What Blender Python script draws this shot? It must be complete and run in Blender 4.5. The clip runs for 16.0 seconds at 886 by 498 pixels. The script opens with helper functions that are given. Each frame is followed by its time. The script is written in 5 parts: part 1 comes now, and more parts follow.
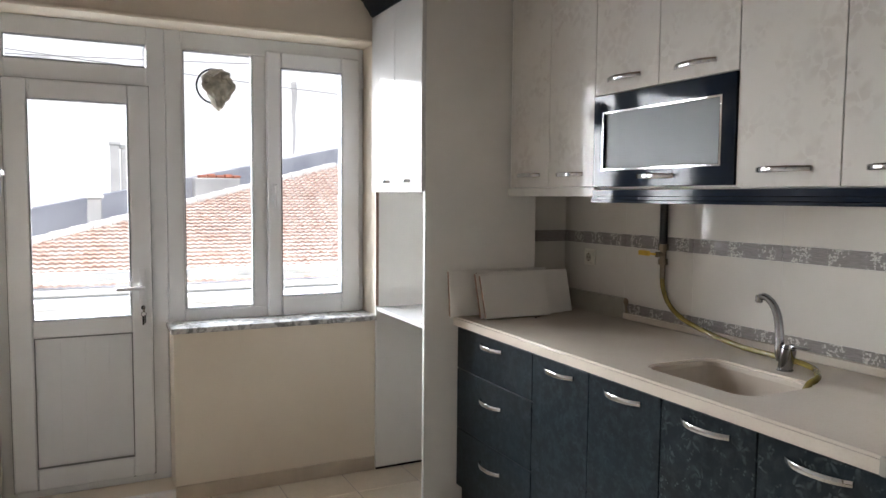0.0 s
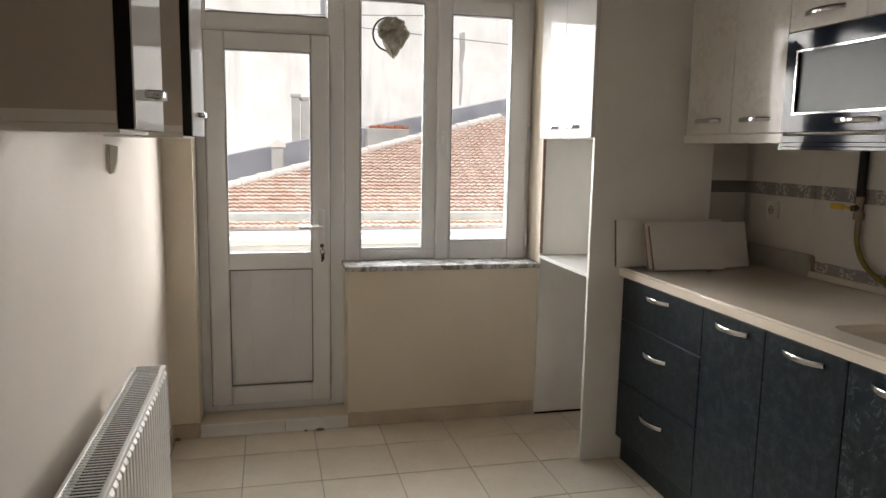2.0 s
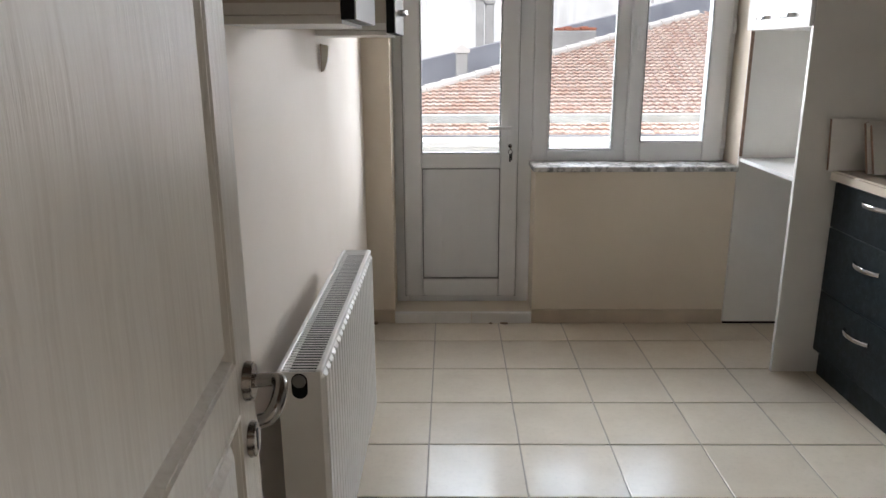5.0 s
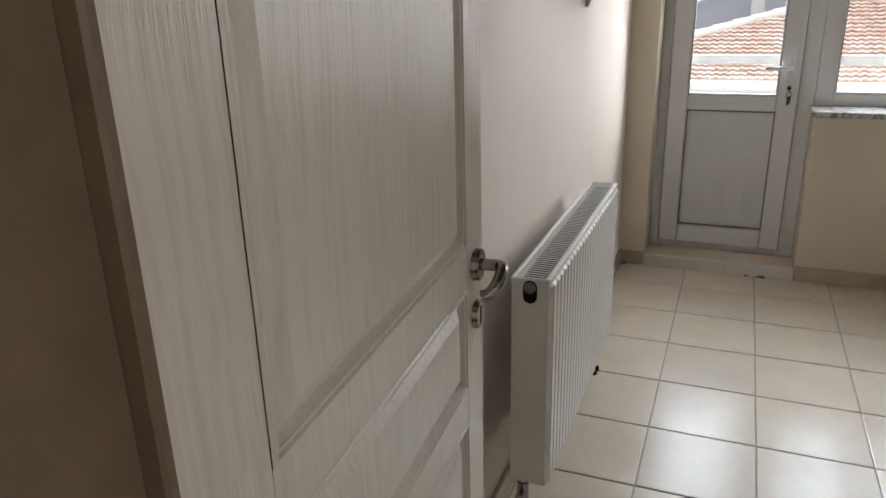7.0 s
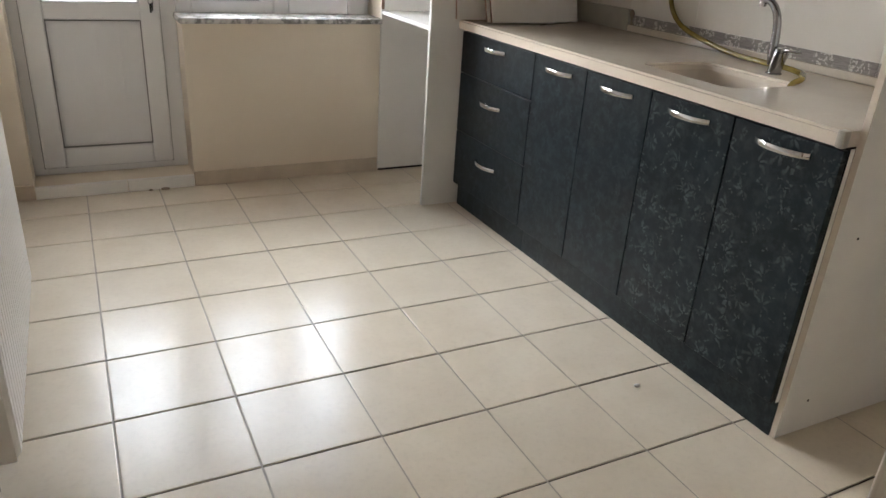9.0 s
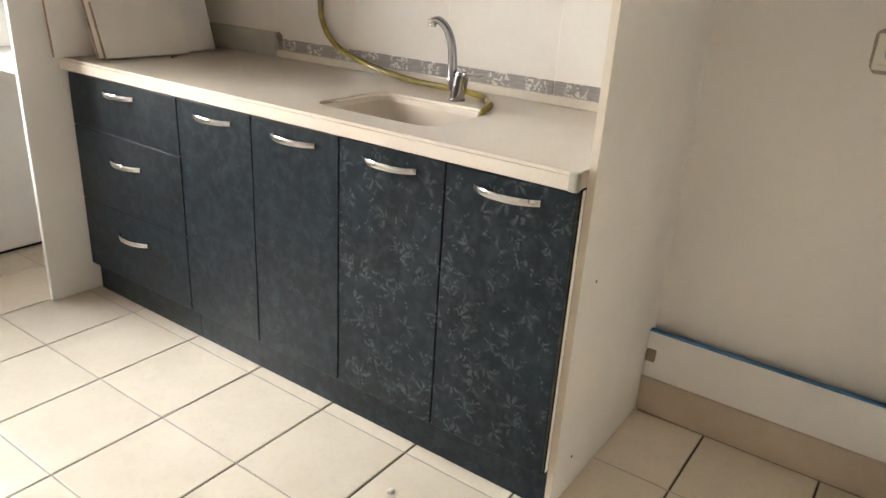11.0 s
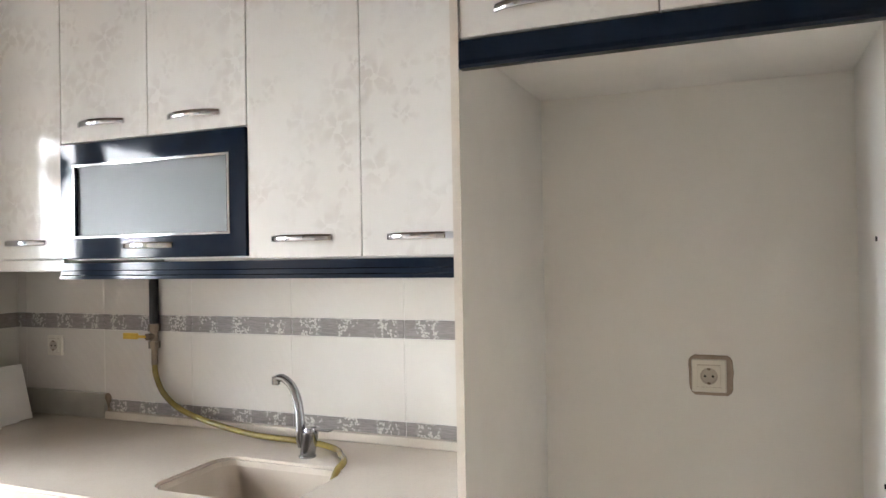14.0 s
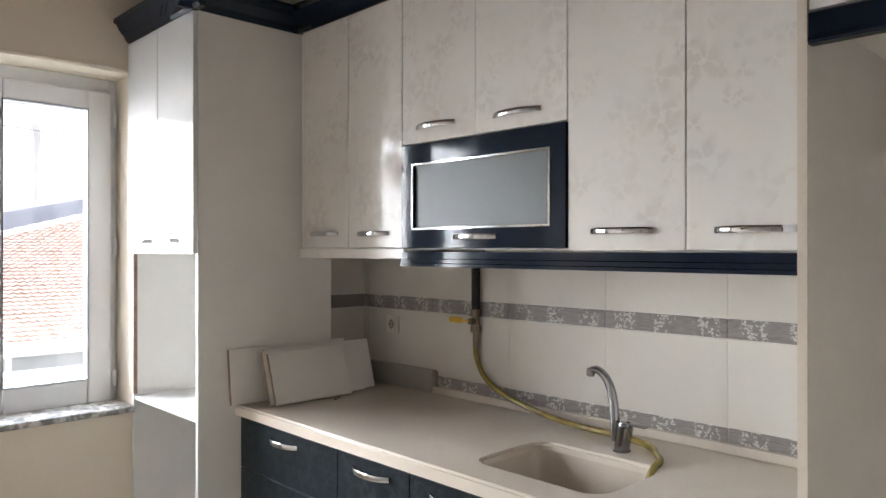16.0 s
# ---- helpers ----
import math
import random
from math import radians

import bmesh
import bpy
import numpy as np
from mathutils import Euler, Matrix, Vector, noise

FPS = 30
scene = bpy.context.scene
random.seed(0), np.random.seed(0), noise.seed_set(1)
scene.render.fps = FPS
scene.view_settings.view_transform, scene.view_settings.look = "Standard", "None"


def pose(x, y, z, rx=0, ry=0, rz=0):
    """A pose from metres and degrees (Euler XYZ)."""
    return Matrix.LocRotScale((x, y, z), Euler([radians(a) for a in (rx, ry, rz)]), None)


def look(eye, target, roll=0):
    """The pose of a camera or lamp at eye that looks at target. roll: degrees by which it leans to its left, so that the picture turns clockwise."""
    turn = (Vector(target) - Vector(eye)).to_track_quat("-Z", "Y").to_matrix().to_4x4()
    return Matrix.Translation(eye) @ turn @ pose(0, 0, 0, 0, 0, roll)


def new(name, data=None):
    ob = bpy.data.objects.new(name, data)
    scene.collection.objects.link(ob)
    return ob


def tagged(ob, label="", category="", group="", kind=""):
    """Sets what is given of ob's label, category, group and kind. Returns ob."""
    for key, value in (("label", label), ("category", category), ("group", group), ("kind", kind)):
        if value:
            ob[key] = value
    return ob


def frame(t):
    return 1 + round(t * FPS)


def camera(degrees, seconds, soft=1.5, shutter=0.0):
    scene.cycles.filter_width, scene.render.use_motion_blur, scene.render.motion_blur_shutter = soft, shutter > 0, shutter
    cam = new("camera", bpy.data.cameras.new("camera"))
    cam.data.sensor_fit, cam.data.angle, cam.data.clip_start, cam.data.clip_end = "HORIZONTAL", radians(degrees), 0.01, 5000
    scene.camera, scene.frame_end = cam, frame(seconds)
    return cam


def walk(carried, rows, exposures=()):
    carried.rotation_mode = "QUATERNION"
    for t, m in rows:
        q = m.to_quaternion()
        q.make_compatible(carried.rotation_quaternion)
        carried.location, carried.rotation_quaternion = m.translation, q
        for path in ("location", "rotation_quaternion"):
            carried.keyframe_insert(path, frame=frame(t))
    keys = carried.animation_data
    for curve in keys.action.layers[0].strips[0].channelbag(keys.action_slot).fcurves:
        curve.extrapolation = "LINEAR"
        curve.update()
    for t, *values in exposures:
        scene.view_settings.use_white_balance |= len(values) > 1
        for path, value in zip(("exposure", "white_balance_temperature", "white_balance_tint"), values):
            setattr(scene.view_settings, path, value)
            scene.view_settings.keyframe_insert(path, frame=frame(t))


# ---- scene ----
cam = camera(63.1, 16.0)
PATH = [
    (0, (0.148, -3.71, 1.448), (1.036, -1.923, 1.306), 0.5),
    (0.5, (0.127, -3.713, 1.437), (0.862, -1.86, 1.274), 0.1),
    (1, (0.128, -3.711, 1.439), (0.735, -1.816, 1.245), 0.1),
    (1.5, (0.127, -3.711, 1.425), (0.648, -1.794, 1.195), 0.4),
    (2, (0.128, -3.717, 1.42), (0.595, -1.792, 1.142), 1.0),
    (2.5, (0.163, -3.736, 1.411), (0.569, -1.804, 1.09), 1.5),
    (3, (0.203, -3.759, 1.405), (0.537, -1.825, 1.021), 1.4),
    (3.5, (0.202, -3.772, 1.398), (0.492, -1.842, 0.96), 0.9),
    (4, (0.151, -3.784, 1.391), (0.406, -1.856, 0.923), 0.2),
    (4.5, (0.072, -3.812, 1.379), (0.242, -1.88, 0.894), -0.4),
    (5, (0.083, -3.768, 1.384), (0.06, -1.838, 0.857), -0.3),
    (5.2, (0.123, -3.724, 1.371), (-0.011, -1.807, 0.815), -0.2),
    (6.4, (0.15, -3.88, 1.375), (-0.61, -2.2, 0.77), -1.2),
    (7.3, (0.205, -3.935, 1.358), (-0.366, -2.144, 0.677), -1.8),
    (7.5, (0.227, -3.977, 1.349), (-0.157, -2.143, 0.651), -1.8),
    (8, (0.212, -3.929, 1.283), (0.235, -2.081, 0.519), -0.5),
    (8.5, (0.126, -3.87, 1.284), (0.556, -2.087, 0.486), 1.4),
    (8.6, (0.079, -3.867, 1.28), (0.617, -2.114, 0.483), 2.0),
    (8.7, (0.024, -3.876, 1.292), (0.66, -2.158, 0.49), 2.5),
    (10.8, (0.28, -3.497, 1.295), (1.692, -2.3, 0.536), 4.6),
    (11, (0.295, -3.392, 1.304), (1.834, -2.353, 0.56), 3.6),
    (11.5, (0.331, -3.303, 1.334), (2.077, -2.636, 0.623), 1.2),
    (12, (0.356, -3.315, 1.376), (2.214, -2.823, 0.823), -0.1),
    (12.5, (0.375, -3.342, 1.434), (2.295, -2.914, 1.072), -1.0),
    (13, (0.367, -3.36, 1.473), (2.311, -2.916, 1.31), -1.5),
    (13.5, (0.354, -3.351, 1.484), (2.273, -2.789, 1.45), -1.4),
    (14, (0.348, -3.34, 1.486), (2.197, -2.577, 1.504), -1.0),
    (14.5, (0.336, -3.321, 1.482), (2.084, -2.35, 1.508), -0.6),
    (15, (0.327, -3.309, 1.482), (1.964, -2.16, 1.497), -0.2),
    (15.5, (0.325, -3.303, 1.484), (1.849, -2.007, 1.494), 0.1),
    (16, (0.318, -3.301, 1.488), (1.71, -1.865, 1.491), 0.0),
]
walk(cam, [(t, look(eye, target, roll)) for t, eye, target, roll in PATH],
     exposures=[(0, 0.72, 5950, 10), (1.5, 0.32, 6600, 10), (3.0, 0.24, 6600, 10), (4.0, 0.35, 6150, 10), (5, 0.3, 6000, 10), (7.3, 0.35, 6150, 10), (8.0, 0.55, 6150, 10), (8.7, 0.7, 6200, 10), (10.8, 1.58, 6500, 10), (12.0, 1.85, 6100, 10), (13.0, 1.68, 5900, 10), (14.0, 1.68, 5900, 10), (14.5, 1.62, 5900, 10), (15.0, 1.42, 5900, 10), (15.5, 1.22, 5900, 10), (16.0, 1.12, 5900, 10)])

# ---- world and sun ----
world = bpy.data.worlds.new("sky_world")
scene.world = world
world.use_nodes = True
wn = world.node_tree
sky = wn.nodes.new("ShaderNodeTexSky")
sky.sky_type = 'NISHITA'
sky.sun_disc = False
sky.sun_elevation = radians(52)
sky.sun_rotation = radians(200)
sky.dust_density = 4.0
wn.nodes["Background"].inputs[1].default_value = 0.15
wn.links.new(sky.outputs[0], wn.nodes["Background"].inputs[0])
sun_data = bpy.data.lights.new("sun", 'SUN')
sun_data.energy = 2.0
sun_data.angle = radians(0.6)
sun_data.color = (1.0, 0.95, 0.87)
sun = new("sun", sun_data)
sun.matrix_basis = look((-4, -10, 14), (0, 0, 0))


def added_area_lamp(name, at, target, width, height, watts, color):
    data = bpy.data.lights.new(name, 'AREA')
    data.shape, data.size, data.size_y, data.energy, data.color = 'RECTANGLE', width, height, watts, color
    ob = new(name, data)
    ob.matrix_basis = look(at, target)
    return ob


# added lamps outside, out of view, standing in for sky and sunlit fronts
added_area_lamp("added_area_lamp", (0.8, 4.2, 5.2), (0.8, -1.6, 0.9), 6.5, 3.6, 440, (0.86, 0.93, 1.0))
added_area_lamp("added_area_lamp", (-4.8, 9.2, 4.6), (1.6, -3.0, 1.3), 7.0, 9.0, 2700, (1.0, 0.975, 0.945))
added_area_lamp("added_area_lamp", (8.3, 10.3, 4.6), (-0.2, -2.8, 1.0), 6.0, 9.0, 1900, (1.0, 0.975, 0.945))
# added lamp in the unseen hall beside the doorway, brightens the open door
added_area_lamp("added_hall_lamp", (1.95, -4.85, 1.6), (-0.15, -3.1, 1.2), 0.9, 1.2, 12, (1.0, 0.96, 0.91))


# ---- materials ----
class Nodes:
    """A small helper to write node trees as code."""

    def __init__(self, name):
        self.m = bpy.data.materials.new(name)
        self.m.use_nodes = True
        self.t = self.m.node_tree
        self.b = self.t.nodes["Principled BSDF"]
        self.xyz = self.t.nodes.new("ShaderNodeTexCoord").outputs["Object"]

    def put(self, socket, value):
        if isinstance(value, bpy.types.NodeSocket):
            self.t.links.new(value, socket)
        else:
            socket.default_value = value

    def math(self, op, a, b=0.0, c=0.0):
        n = self.t.nodes.new("ShaderNodeMath")
        n.operation = op
        for s, v in zip(n.inputs, (a, b, c)):
            self.put(s, v)
        return n.outputs[0]

    def vec(self, op, a, b=(0, 0, 0)):
        n = self.t.nodes.new("ShaderNodeVectorMath")
        n.operation = op
        self.put(n.inputs[0], a)
        self.put(n.inputs[1], b)
        return n.outputs["Value"] if op in ("LENGTH", "DISTANCE", "DOT_PRODUCT") else n.outputs["Vector"]

    def noise(self, scale, detail=3.0, rough=0.55, vector=None, out="Fac"):
        n = self.t.nodes.new("ShaderNodeTexNoise")
        self.put(n.inputs["Vector"], vector or self.xyz)
        n.inputs["Scale"].default_value = scale
        n.inputs["Detail"].default_value = detail
        n.inputs["Roughness"].default_value = rough
        return n.outputs[out]

    def scaled(self, s, vector=None):
        return self.vec("MULTIPLY", vector or self.xyz, s)

    def ramp(self, fac, stops):
        n = self.t.nodes.new("ShaderNodeValToRGB")
        self.put(n.inputs[0], fac)
        e = n.color_ramp.elements
        e[0].position, e[1].position = stops[0][0], stops[-1][0]
        for p, _ in stops[1:-1]:
            e.new(p)
        for el, (p, c) in zip(e, stops):
            c = c if isinstance(c, tuple) else (c, c, c)
            el.color = (*c, 1.0)
        return n.outputs[0]

    def mix(self, fac, a, b):
        n = self.t.nodes.new("ShaderNodeMix")
        n.data_type = 'RGBA'
        self.put(n.inputs["Factor"], fac)
        for s, v in ((n.inputs[6], a), (n.inputs[7], b)):
            self.put(s, (*v, 1.0) if isinstance(v, tuple) else v)
        return n.outputs[2]

    def random(self):
        return self.t.nodes.new("ShaderNodeObjectInfo").outputs["Random"]

    def island(self):
        return self.t.nodes.new("ShaderNodeNewGeometry").outputs["Random Per Island"]

    def bump(self, height, strength=0.2, distance=0.002):
        n = self.t.nodes.new("ShaderNodeBump")
        n.inputs["Strength"].default_value = strength
        n.inputs["Distance"].default_value = distance
        self.put(n.inputs["Height"], height)
        self.t.links.new(n.outputs[0], self.b.inputs["Normal"])

    def done(self, color=None, rough=0.5, metal=0.0, **more):
        if color is not None:
            self.put(self.b.inputs["Base Color"], (*color, 1.0) if isinstance(color, tuple) else color)
        self.put(self.b.inputs["Roughness"], rough)
        self.b.inputs["Metallic"].default_value = metal
        for key, value in more.items():
            self.put(self.b.inputs[key.replace("_", " ")], value)
        return self.m

    def flowers(self, a, b, scale, size, petals=5.0, keep=0.6, wobble=0.35, slim=0.8, edge=14.0, fan=False):
        """A field of 0..1 with small scattered flower marks in the plane of the coordinates a and b."""
        sep = self.t.nodes.new("ShaderNodeSeparateXYZ")
        warp = self.noise(scale * 2.3, 2.0, out="Color")
        self.put(sep.inputs[0], self.vec("ADD", self.xyz, self.scaled((wobble / scale,) * 3, self.vec("SUBTRACT", warp, (0.5, 0.5, 0.5)))))
        com = self.t.nodes.new("ShaderNodeCombineXYZ")
        self.put(com.inputs[0], self.math("MULTIPLY", sep.outputs[a], scale))
        self.put(com.inputs[1], self.math("MULTIPLY", sep.outputs[b], scale))
        v = self.t.nodes.new("ShaderNodeTexVoronoi")
        v.voronoi_dimensions = '2D'
        v.inputs["Scale"].default_value = 1.0
        self.put(v.inputs["Vector"], com.outputs[0])
        d = self.t.nodes.new("ShaderNodeSeparateXYZ")
        self.put(d.inputs[0], self.vec("SUBTRACT", com.outputs[0], v.outputs["Position"]))
        rnd = self.t.nodes.new("ShaderNodeSeparateColor")
        self.put(rnd.inputs[0], v.outputs["Color"])
        around = self.math("ARCTAN2", d.outputs[1], d.outputs[0])
        ang = self.math("ADD", self.math("MULTIPLY", around, petals / 2), self.math("MULTIPLY", rnd.outputs[0], 6.3))
        reach = self.math("MULTIPLY", self.math("POWER", self.math("ABSOLUTE", self.math("COSINE", ang)), slim), size)
        r = v.outputs["Distance"]
        mark = self.math("SMOOTH_MAX", 0.0, self.math("MULTIPLY", self.math("SUBTRACT", reach, r), edge), 0.05)
        hollow = self.math("GREATER_THAN", r, size * 0.16)
        on = self.math("LESS_THAN", rnd.outputs[1], keep)
        if fan:
            side = self.math("COSINE", self.math("ADD", around, self.math("MULTIPLY", rnd.outputs[2], 6.3)))
            on = self.math("MULTIPLY", on, self.math("GREATER_THAN", side, -0.25))
        return self.math("MINIMUM", self.math("MULTIPLY", self.math("MULTIPLY", mark, hollow), on), 1.0)


def plaster(name, base, dirt):
    n = Nodes(name)
    c = n.mix(n.ramp(n.noise(1.3, 4), [(0.35, 0.0), (0.75, 1.0)]), base, dirt)
    n.bump(n.math("ADD", n.noise(60, 4), n.math("MULTIPLY", n.noise(4, 2), 2.5)), 0.25, 0.003)
    return n.done(c, n.ramp(n.noise(8), [(0.3, 0.55), (0.7, 0.72)]))


M_WALL = plaster("cream_wall_paint", (0.76, 0.68, 0.56), (0.70, 0.61, 0.49))
M_WALL_L = plaster("pale_wall_paint", (0.84, 0.765, 0.68), (0.79, 0.705, 0.615))
M_WALL_E = plaster("neutral_wall_paint", (0.83, 0.80, 0.75), (0.78, 0.75, 0.69))


def facade():
    n = Nodes("weathered_white_render")
    streak = n.ramp(n.noise(1.0, 4, 0.6, n.scaled((1.1, 1.1, 0.16))), [(0.52, 0.0), (0.72, 0.75)])
    blotch = n.ramp(n.noise(0.45, 5, 0.65), [(0.45, 0.0), (0.7, 0.7)])
    c = n.mix(streak, (0.80, 0.80, 0.785), (0.55, 0.55, 0.53))
    c = n.mix(blotch, c, (0.60, 0.60, 0.575))
    n.bump(n.noise(14, 4), 0.25, 0.01)
    return n.done(c, 0.85)


M_OUT = facade()
M_GREYROOF = plaster("grey_flashing", (0.36, 0.37, 0.40), (0.24, 0.25, 0.28))
M_STACK = plaster("weathered_grey_render", (0.46, 0.455, 0.44), (0.28, 0.275, 0.265))


def floor_tile_material():
    n = Nodes("glazed_floor_tile")
    v = n.vec("ADD", n.xyz, n.scaled((7.0, 3.0, 5.0), n.random()))
    c = n.mix(n.ramp(n.noise(5, 5, 0.6, v), [(0.3, 0.0), (0.7, 1.0)]), (0.78, 0.695, 0.565), (0.70, 0.61, 0.48))
    c = n.mix(n.math("MULTIPLY", n.random(), 0.22), c, (0.58, 0.53, 0.45))
    c = n.mix(n.ramp(n.noise(60, 3, 0.6, v), [(0.5, 0.0), (0.8, 0.22)]), c, (0.50, 0.43, 0.34))
    n.bump(n.noise(9, 2, 0.5, v), 0.10, 0.004)
    return n.done(c, n.ramp(n.noise(11, 4, 0.6, v), [(0.3, 0.18), (0.75, 0.262)]))


def brown_ceiling():
    n = Nodes("brown_grained_ceiling_board")
    grain = n.noise(1.0, 5, 0.65, n.scaled((1.6, 38, 38), n.vec("ADD", n.xyz, n.scaled((0.08,) * 3, n.noise(1.5, 2, out="Color")))))
    c = n.mix(n.ramp(grain, [(0.35, 0.0), (0.65, 1.0)]), (0.30, 0.205, 0.14), (0.15, 0.095, 0.06))
    c = n.mix(n.ramp(n.noise(2.0, 3), [(0.4, 0.0), (0.7, 0.4)]), c, (0.36, 0.27, 0.20))
    n.bump(grain, 0.15, 0.001)
    return n.done(c, 0.4)


def simple(name, color, rough, metal=0.0, vary=0.12, scale=20.0, bump=0.05, **more):
    n = Nodes(name)
    dark = tuple(k * (1 - 2 * vary) for k in color)
    c = n.mix(n.ramp(n.noise(scale, 4), [(0.3, 0.0), (0.75, 1.0)]), color, dark)
    if bump:
        n.bump(n.noise(scale * 5, 3), bump, 0.002)
    lo, hi = (max(0.29, rough - 0.05), rough + 0.06) if rough >= 0.28 else (max(0.02, rough - 0.05), min(0.262, rough + 0.05))
    return n.done(c, n.ramp(n.noise(scale * 0.6, 3), [(0.3, lo), (0.7, hi)]), metal, **more)


def navy(name, motif, light):
    n = Nodes(name)
    c = n.mix(n.ramp(n.noise(6, 5, 0.65), [(0.35, 0.0), (0.7, 1.0)]), (0.005, 0.009, 0.0125), (0.009, 0.017, 0.024))
    c = n.mix(n.ramp(n.noise(24, 4, 0.65), [(0.45, 0.0), (0.65, 1.0)]), c, (0.019, 0.028, 0.034))
    f = n.flowers(1, 2, 12.0, 0.5, 6.0, 0.72, 0.45, 1.3, 4.0, True)
    g = n.math("MAXIMUM", n.flowers(1, 2, 17.0, 0.46, 5.0, 0.32, 0.6, 1.6, 4.0, True), n.flowers(1, 2, 34.0, 0.42, 2.0, 0.4, 0.6, 2.5, 5.0))
    f = n.math("MULTIPLY", n.math("MAXIMUM", f, g), n.ramp(n.noise(26, 3), [(0.35, 0.3), (0.65, 1.0)]))
    c = n.mix(n.math("MULTIPLY", f, motif), c, light)
    n.bump(f, 0.12, 0.001)
    return n.done(c, n.ramp(n.noise(12, 3), [(0.3, 0.29), (0.7, 0.36)]), Specular_IOR_Level=0.26)


def pearl(name):
    n = Nodes(name)
    f = n.math("MAXIMUM", n.flowers(1, 2, 8.0, 0.66, 5.0, 0.7, 0.6, 0.6, 3.0), n.flowers(1, 2, 17.0, 0.6, 3.0, 0.45, 0.7, 1.0, 3.0))
    g = n.math("MULTIPLY", f, n.ramp(n.noise(5, 3), [(0.4, 0.2), (0.62, 1.0)]))
    c = n.mix(n.ramp(n.noise(3, 4), [(0.3, 0.0), (0.7, 1.0)]), (0.72, 0.69, 0.64), (0.67, 0.635, 0.58))
    c = n.mix(n.math("MULTIPLY", g, 0.6), c, (0.57, 0.525, 0.475))
    n.bump(g, 0.05, 0.0006)
    return n.done(c, n.math("ADD", 0.045, n.math("MULTIPLY", g, 0.06)), Specular_IOR_Level=0.12)


def border_tile():
    n = Nodes("flowered_grey_border")
    sep = n.t.nodes.new("ShaderNodeSeparateXYZ")
    n.put(sep.inputs[0], n.xyz)
    wave = n.math("COSINE", n.math("MULTIPLY", n.math("SUBTRACT", sep.outputs[1], sep.outputs[0]), 45.8))
    sprig = n.ramp(n.math("ADD", n.math("MULTIPLY", wave, 0.5), n.math("MULTIPLY", n.noise(30, 2), 0.5)), [(0.05, 0.0), (0.3, 1.0)])
    f = n.math("MULTIPLY", n.flowers(1, 2, 46.0, 0.5, 3.0, 0.62, 0.7, 0.9), sprig)
    g = n.math("MULTIPLY", n.flowers(1, 2, 80.0, 0.5, 2.0, 0.5, 0.7, 1.0), sprig)
    lines = n.ramp(n.noise(1.0, 2, 0.5, n.scaled((30, 30, 420))), [(0.4, 0.0), (0.6, 1.0)])
    c = n.mix(lines, (0.30, 0.275, 0.255), (0.23, 0.21, 0.195))
    c = n.mix(n.math("MULTIPLY", n.math("MAXIMUM", f, g), 0.85), c, (0.66, 0.63, 0.57))
    n.bump(f, 0.2, 0.0015)
    return n.done(c, 0.28, Specular_IOR_Level=0.25)


def wall_tile():
    n = Nodes("glossy_cream_wall_tile")
    c = n.mix(n.ramp(n.noise(3, 3), [(0.3, 0.0), (0.7, 1.0)]), (0.70, 0.665, 0.605), (0.655, 0.615, 0.55))
    swirl = n.t.nodes.new("ShaderNodeTexWave")
    swirl.wave_type = 'RINGS'
    swirl.inputs["Scale"].default_value = 9.0
    swirl.inputs["Distortion"].default_value = 7.0
    swirl.inputs["Detail"].default_value = 1.0
    n.put(swirl.inputs["Vector"], n.xyz)
    n.bump(n.math("ADD", n.math("MULTIPLY", n.ramp(swirl.outputs[0], [(0.55, 0.0), (0.8, 1.0)]), 0.6), n.noise(5, 2)), 0.22, 0.0015)
    return n.done(c, 0.07, Specular_IOR_Level=0.45)


def wood_white(name):
    n = Nodes(name)
    grain = n.noise(1.0, 5, 0.65, n.scaled((95, 95, 4.0), n.vec("ADD", n.xyz, n.scaled((0.05,) * 3, n.noise(3, 2, out="Color")))))
    c = n.mix(n.ramp(n.noise(4, 3), [(0.3, 0.0), (0.75, 1.0)]), (0.69, 0.645, 0.57), (0.64, 0.59, 0.515))
    c = n.mix(n.ramp(grain, [(0.45, 0.0), (0.64, 0.5)]), c, (0.53, 0.475, 0.40))
    n.bump(grain, 0.7, 0.0022)
    return n.done(c, 0.30)


def marble(name, base, vein):
    n = Nodes(name)
    w = n.vec("ADD", n.xyz, n.scaled((0.12,) * 3, n.noise(7, 4, out="Color")))
    c = n.mix(n.ramp(n.noise(22, 6, 0.7, w), [(0.42, 0.0), (0.56, 1.0)]), vein, base)
    n.bump(n.noise(60, 4), 0.15, 0.002)
    return n.done(c, 0.25)


def stone_top(name, base, dark):
    n = Nodes(name)
    c = n.mix(n.ramp(n.noise(2.5, 4), [(0.3, 0.0), (0.75, 1.0)]), base, dark)
    c = n.mix(n.ramp(n.noise(180, 2), [(0.5, 0.0), (0.75, 0.25)]), c, (0.52, 0.44, 0.34))
    n.bump(n.noise(40, 3), 0.03, 0.001)
    return n.done(c, n.ramp(n.noise(6, 3), [(0.3, 0.13), (0.7, 0.2)]))


def roof_tile():
    n = Nodes("terracotta_roof_tile")
    c = n.mix(n.island(), (0.60, 0.40, 0.31), (0.80, 0.66, 0.57))
    c = n.mix(n.ramp(n.noise(2.2, 4), [(0.4, 0.0), (0.7, 0.55)]), c, (0.72, 0.61, 0.54))
    c = n.mix(n.ramp(n.noise(15, 4), [(0.5, 0.0), (0.75, 0.35)]), c, (0.36, 0.25, 0.20))
    n.bump(n.noise(40, 3), 0.3, 0.01)
    return n.done(c, 0.85)


def glass(name, tint=(1, 1, 1), rough=0.0):
    n = Nodes(name)
    return n.done(tint, rough, 0.0, IOR=1.45, Transmission_Weight=1.0)


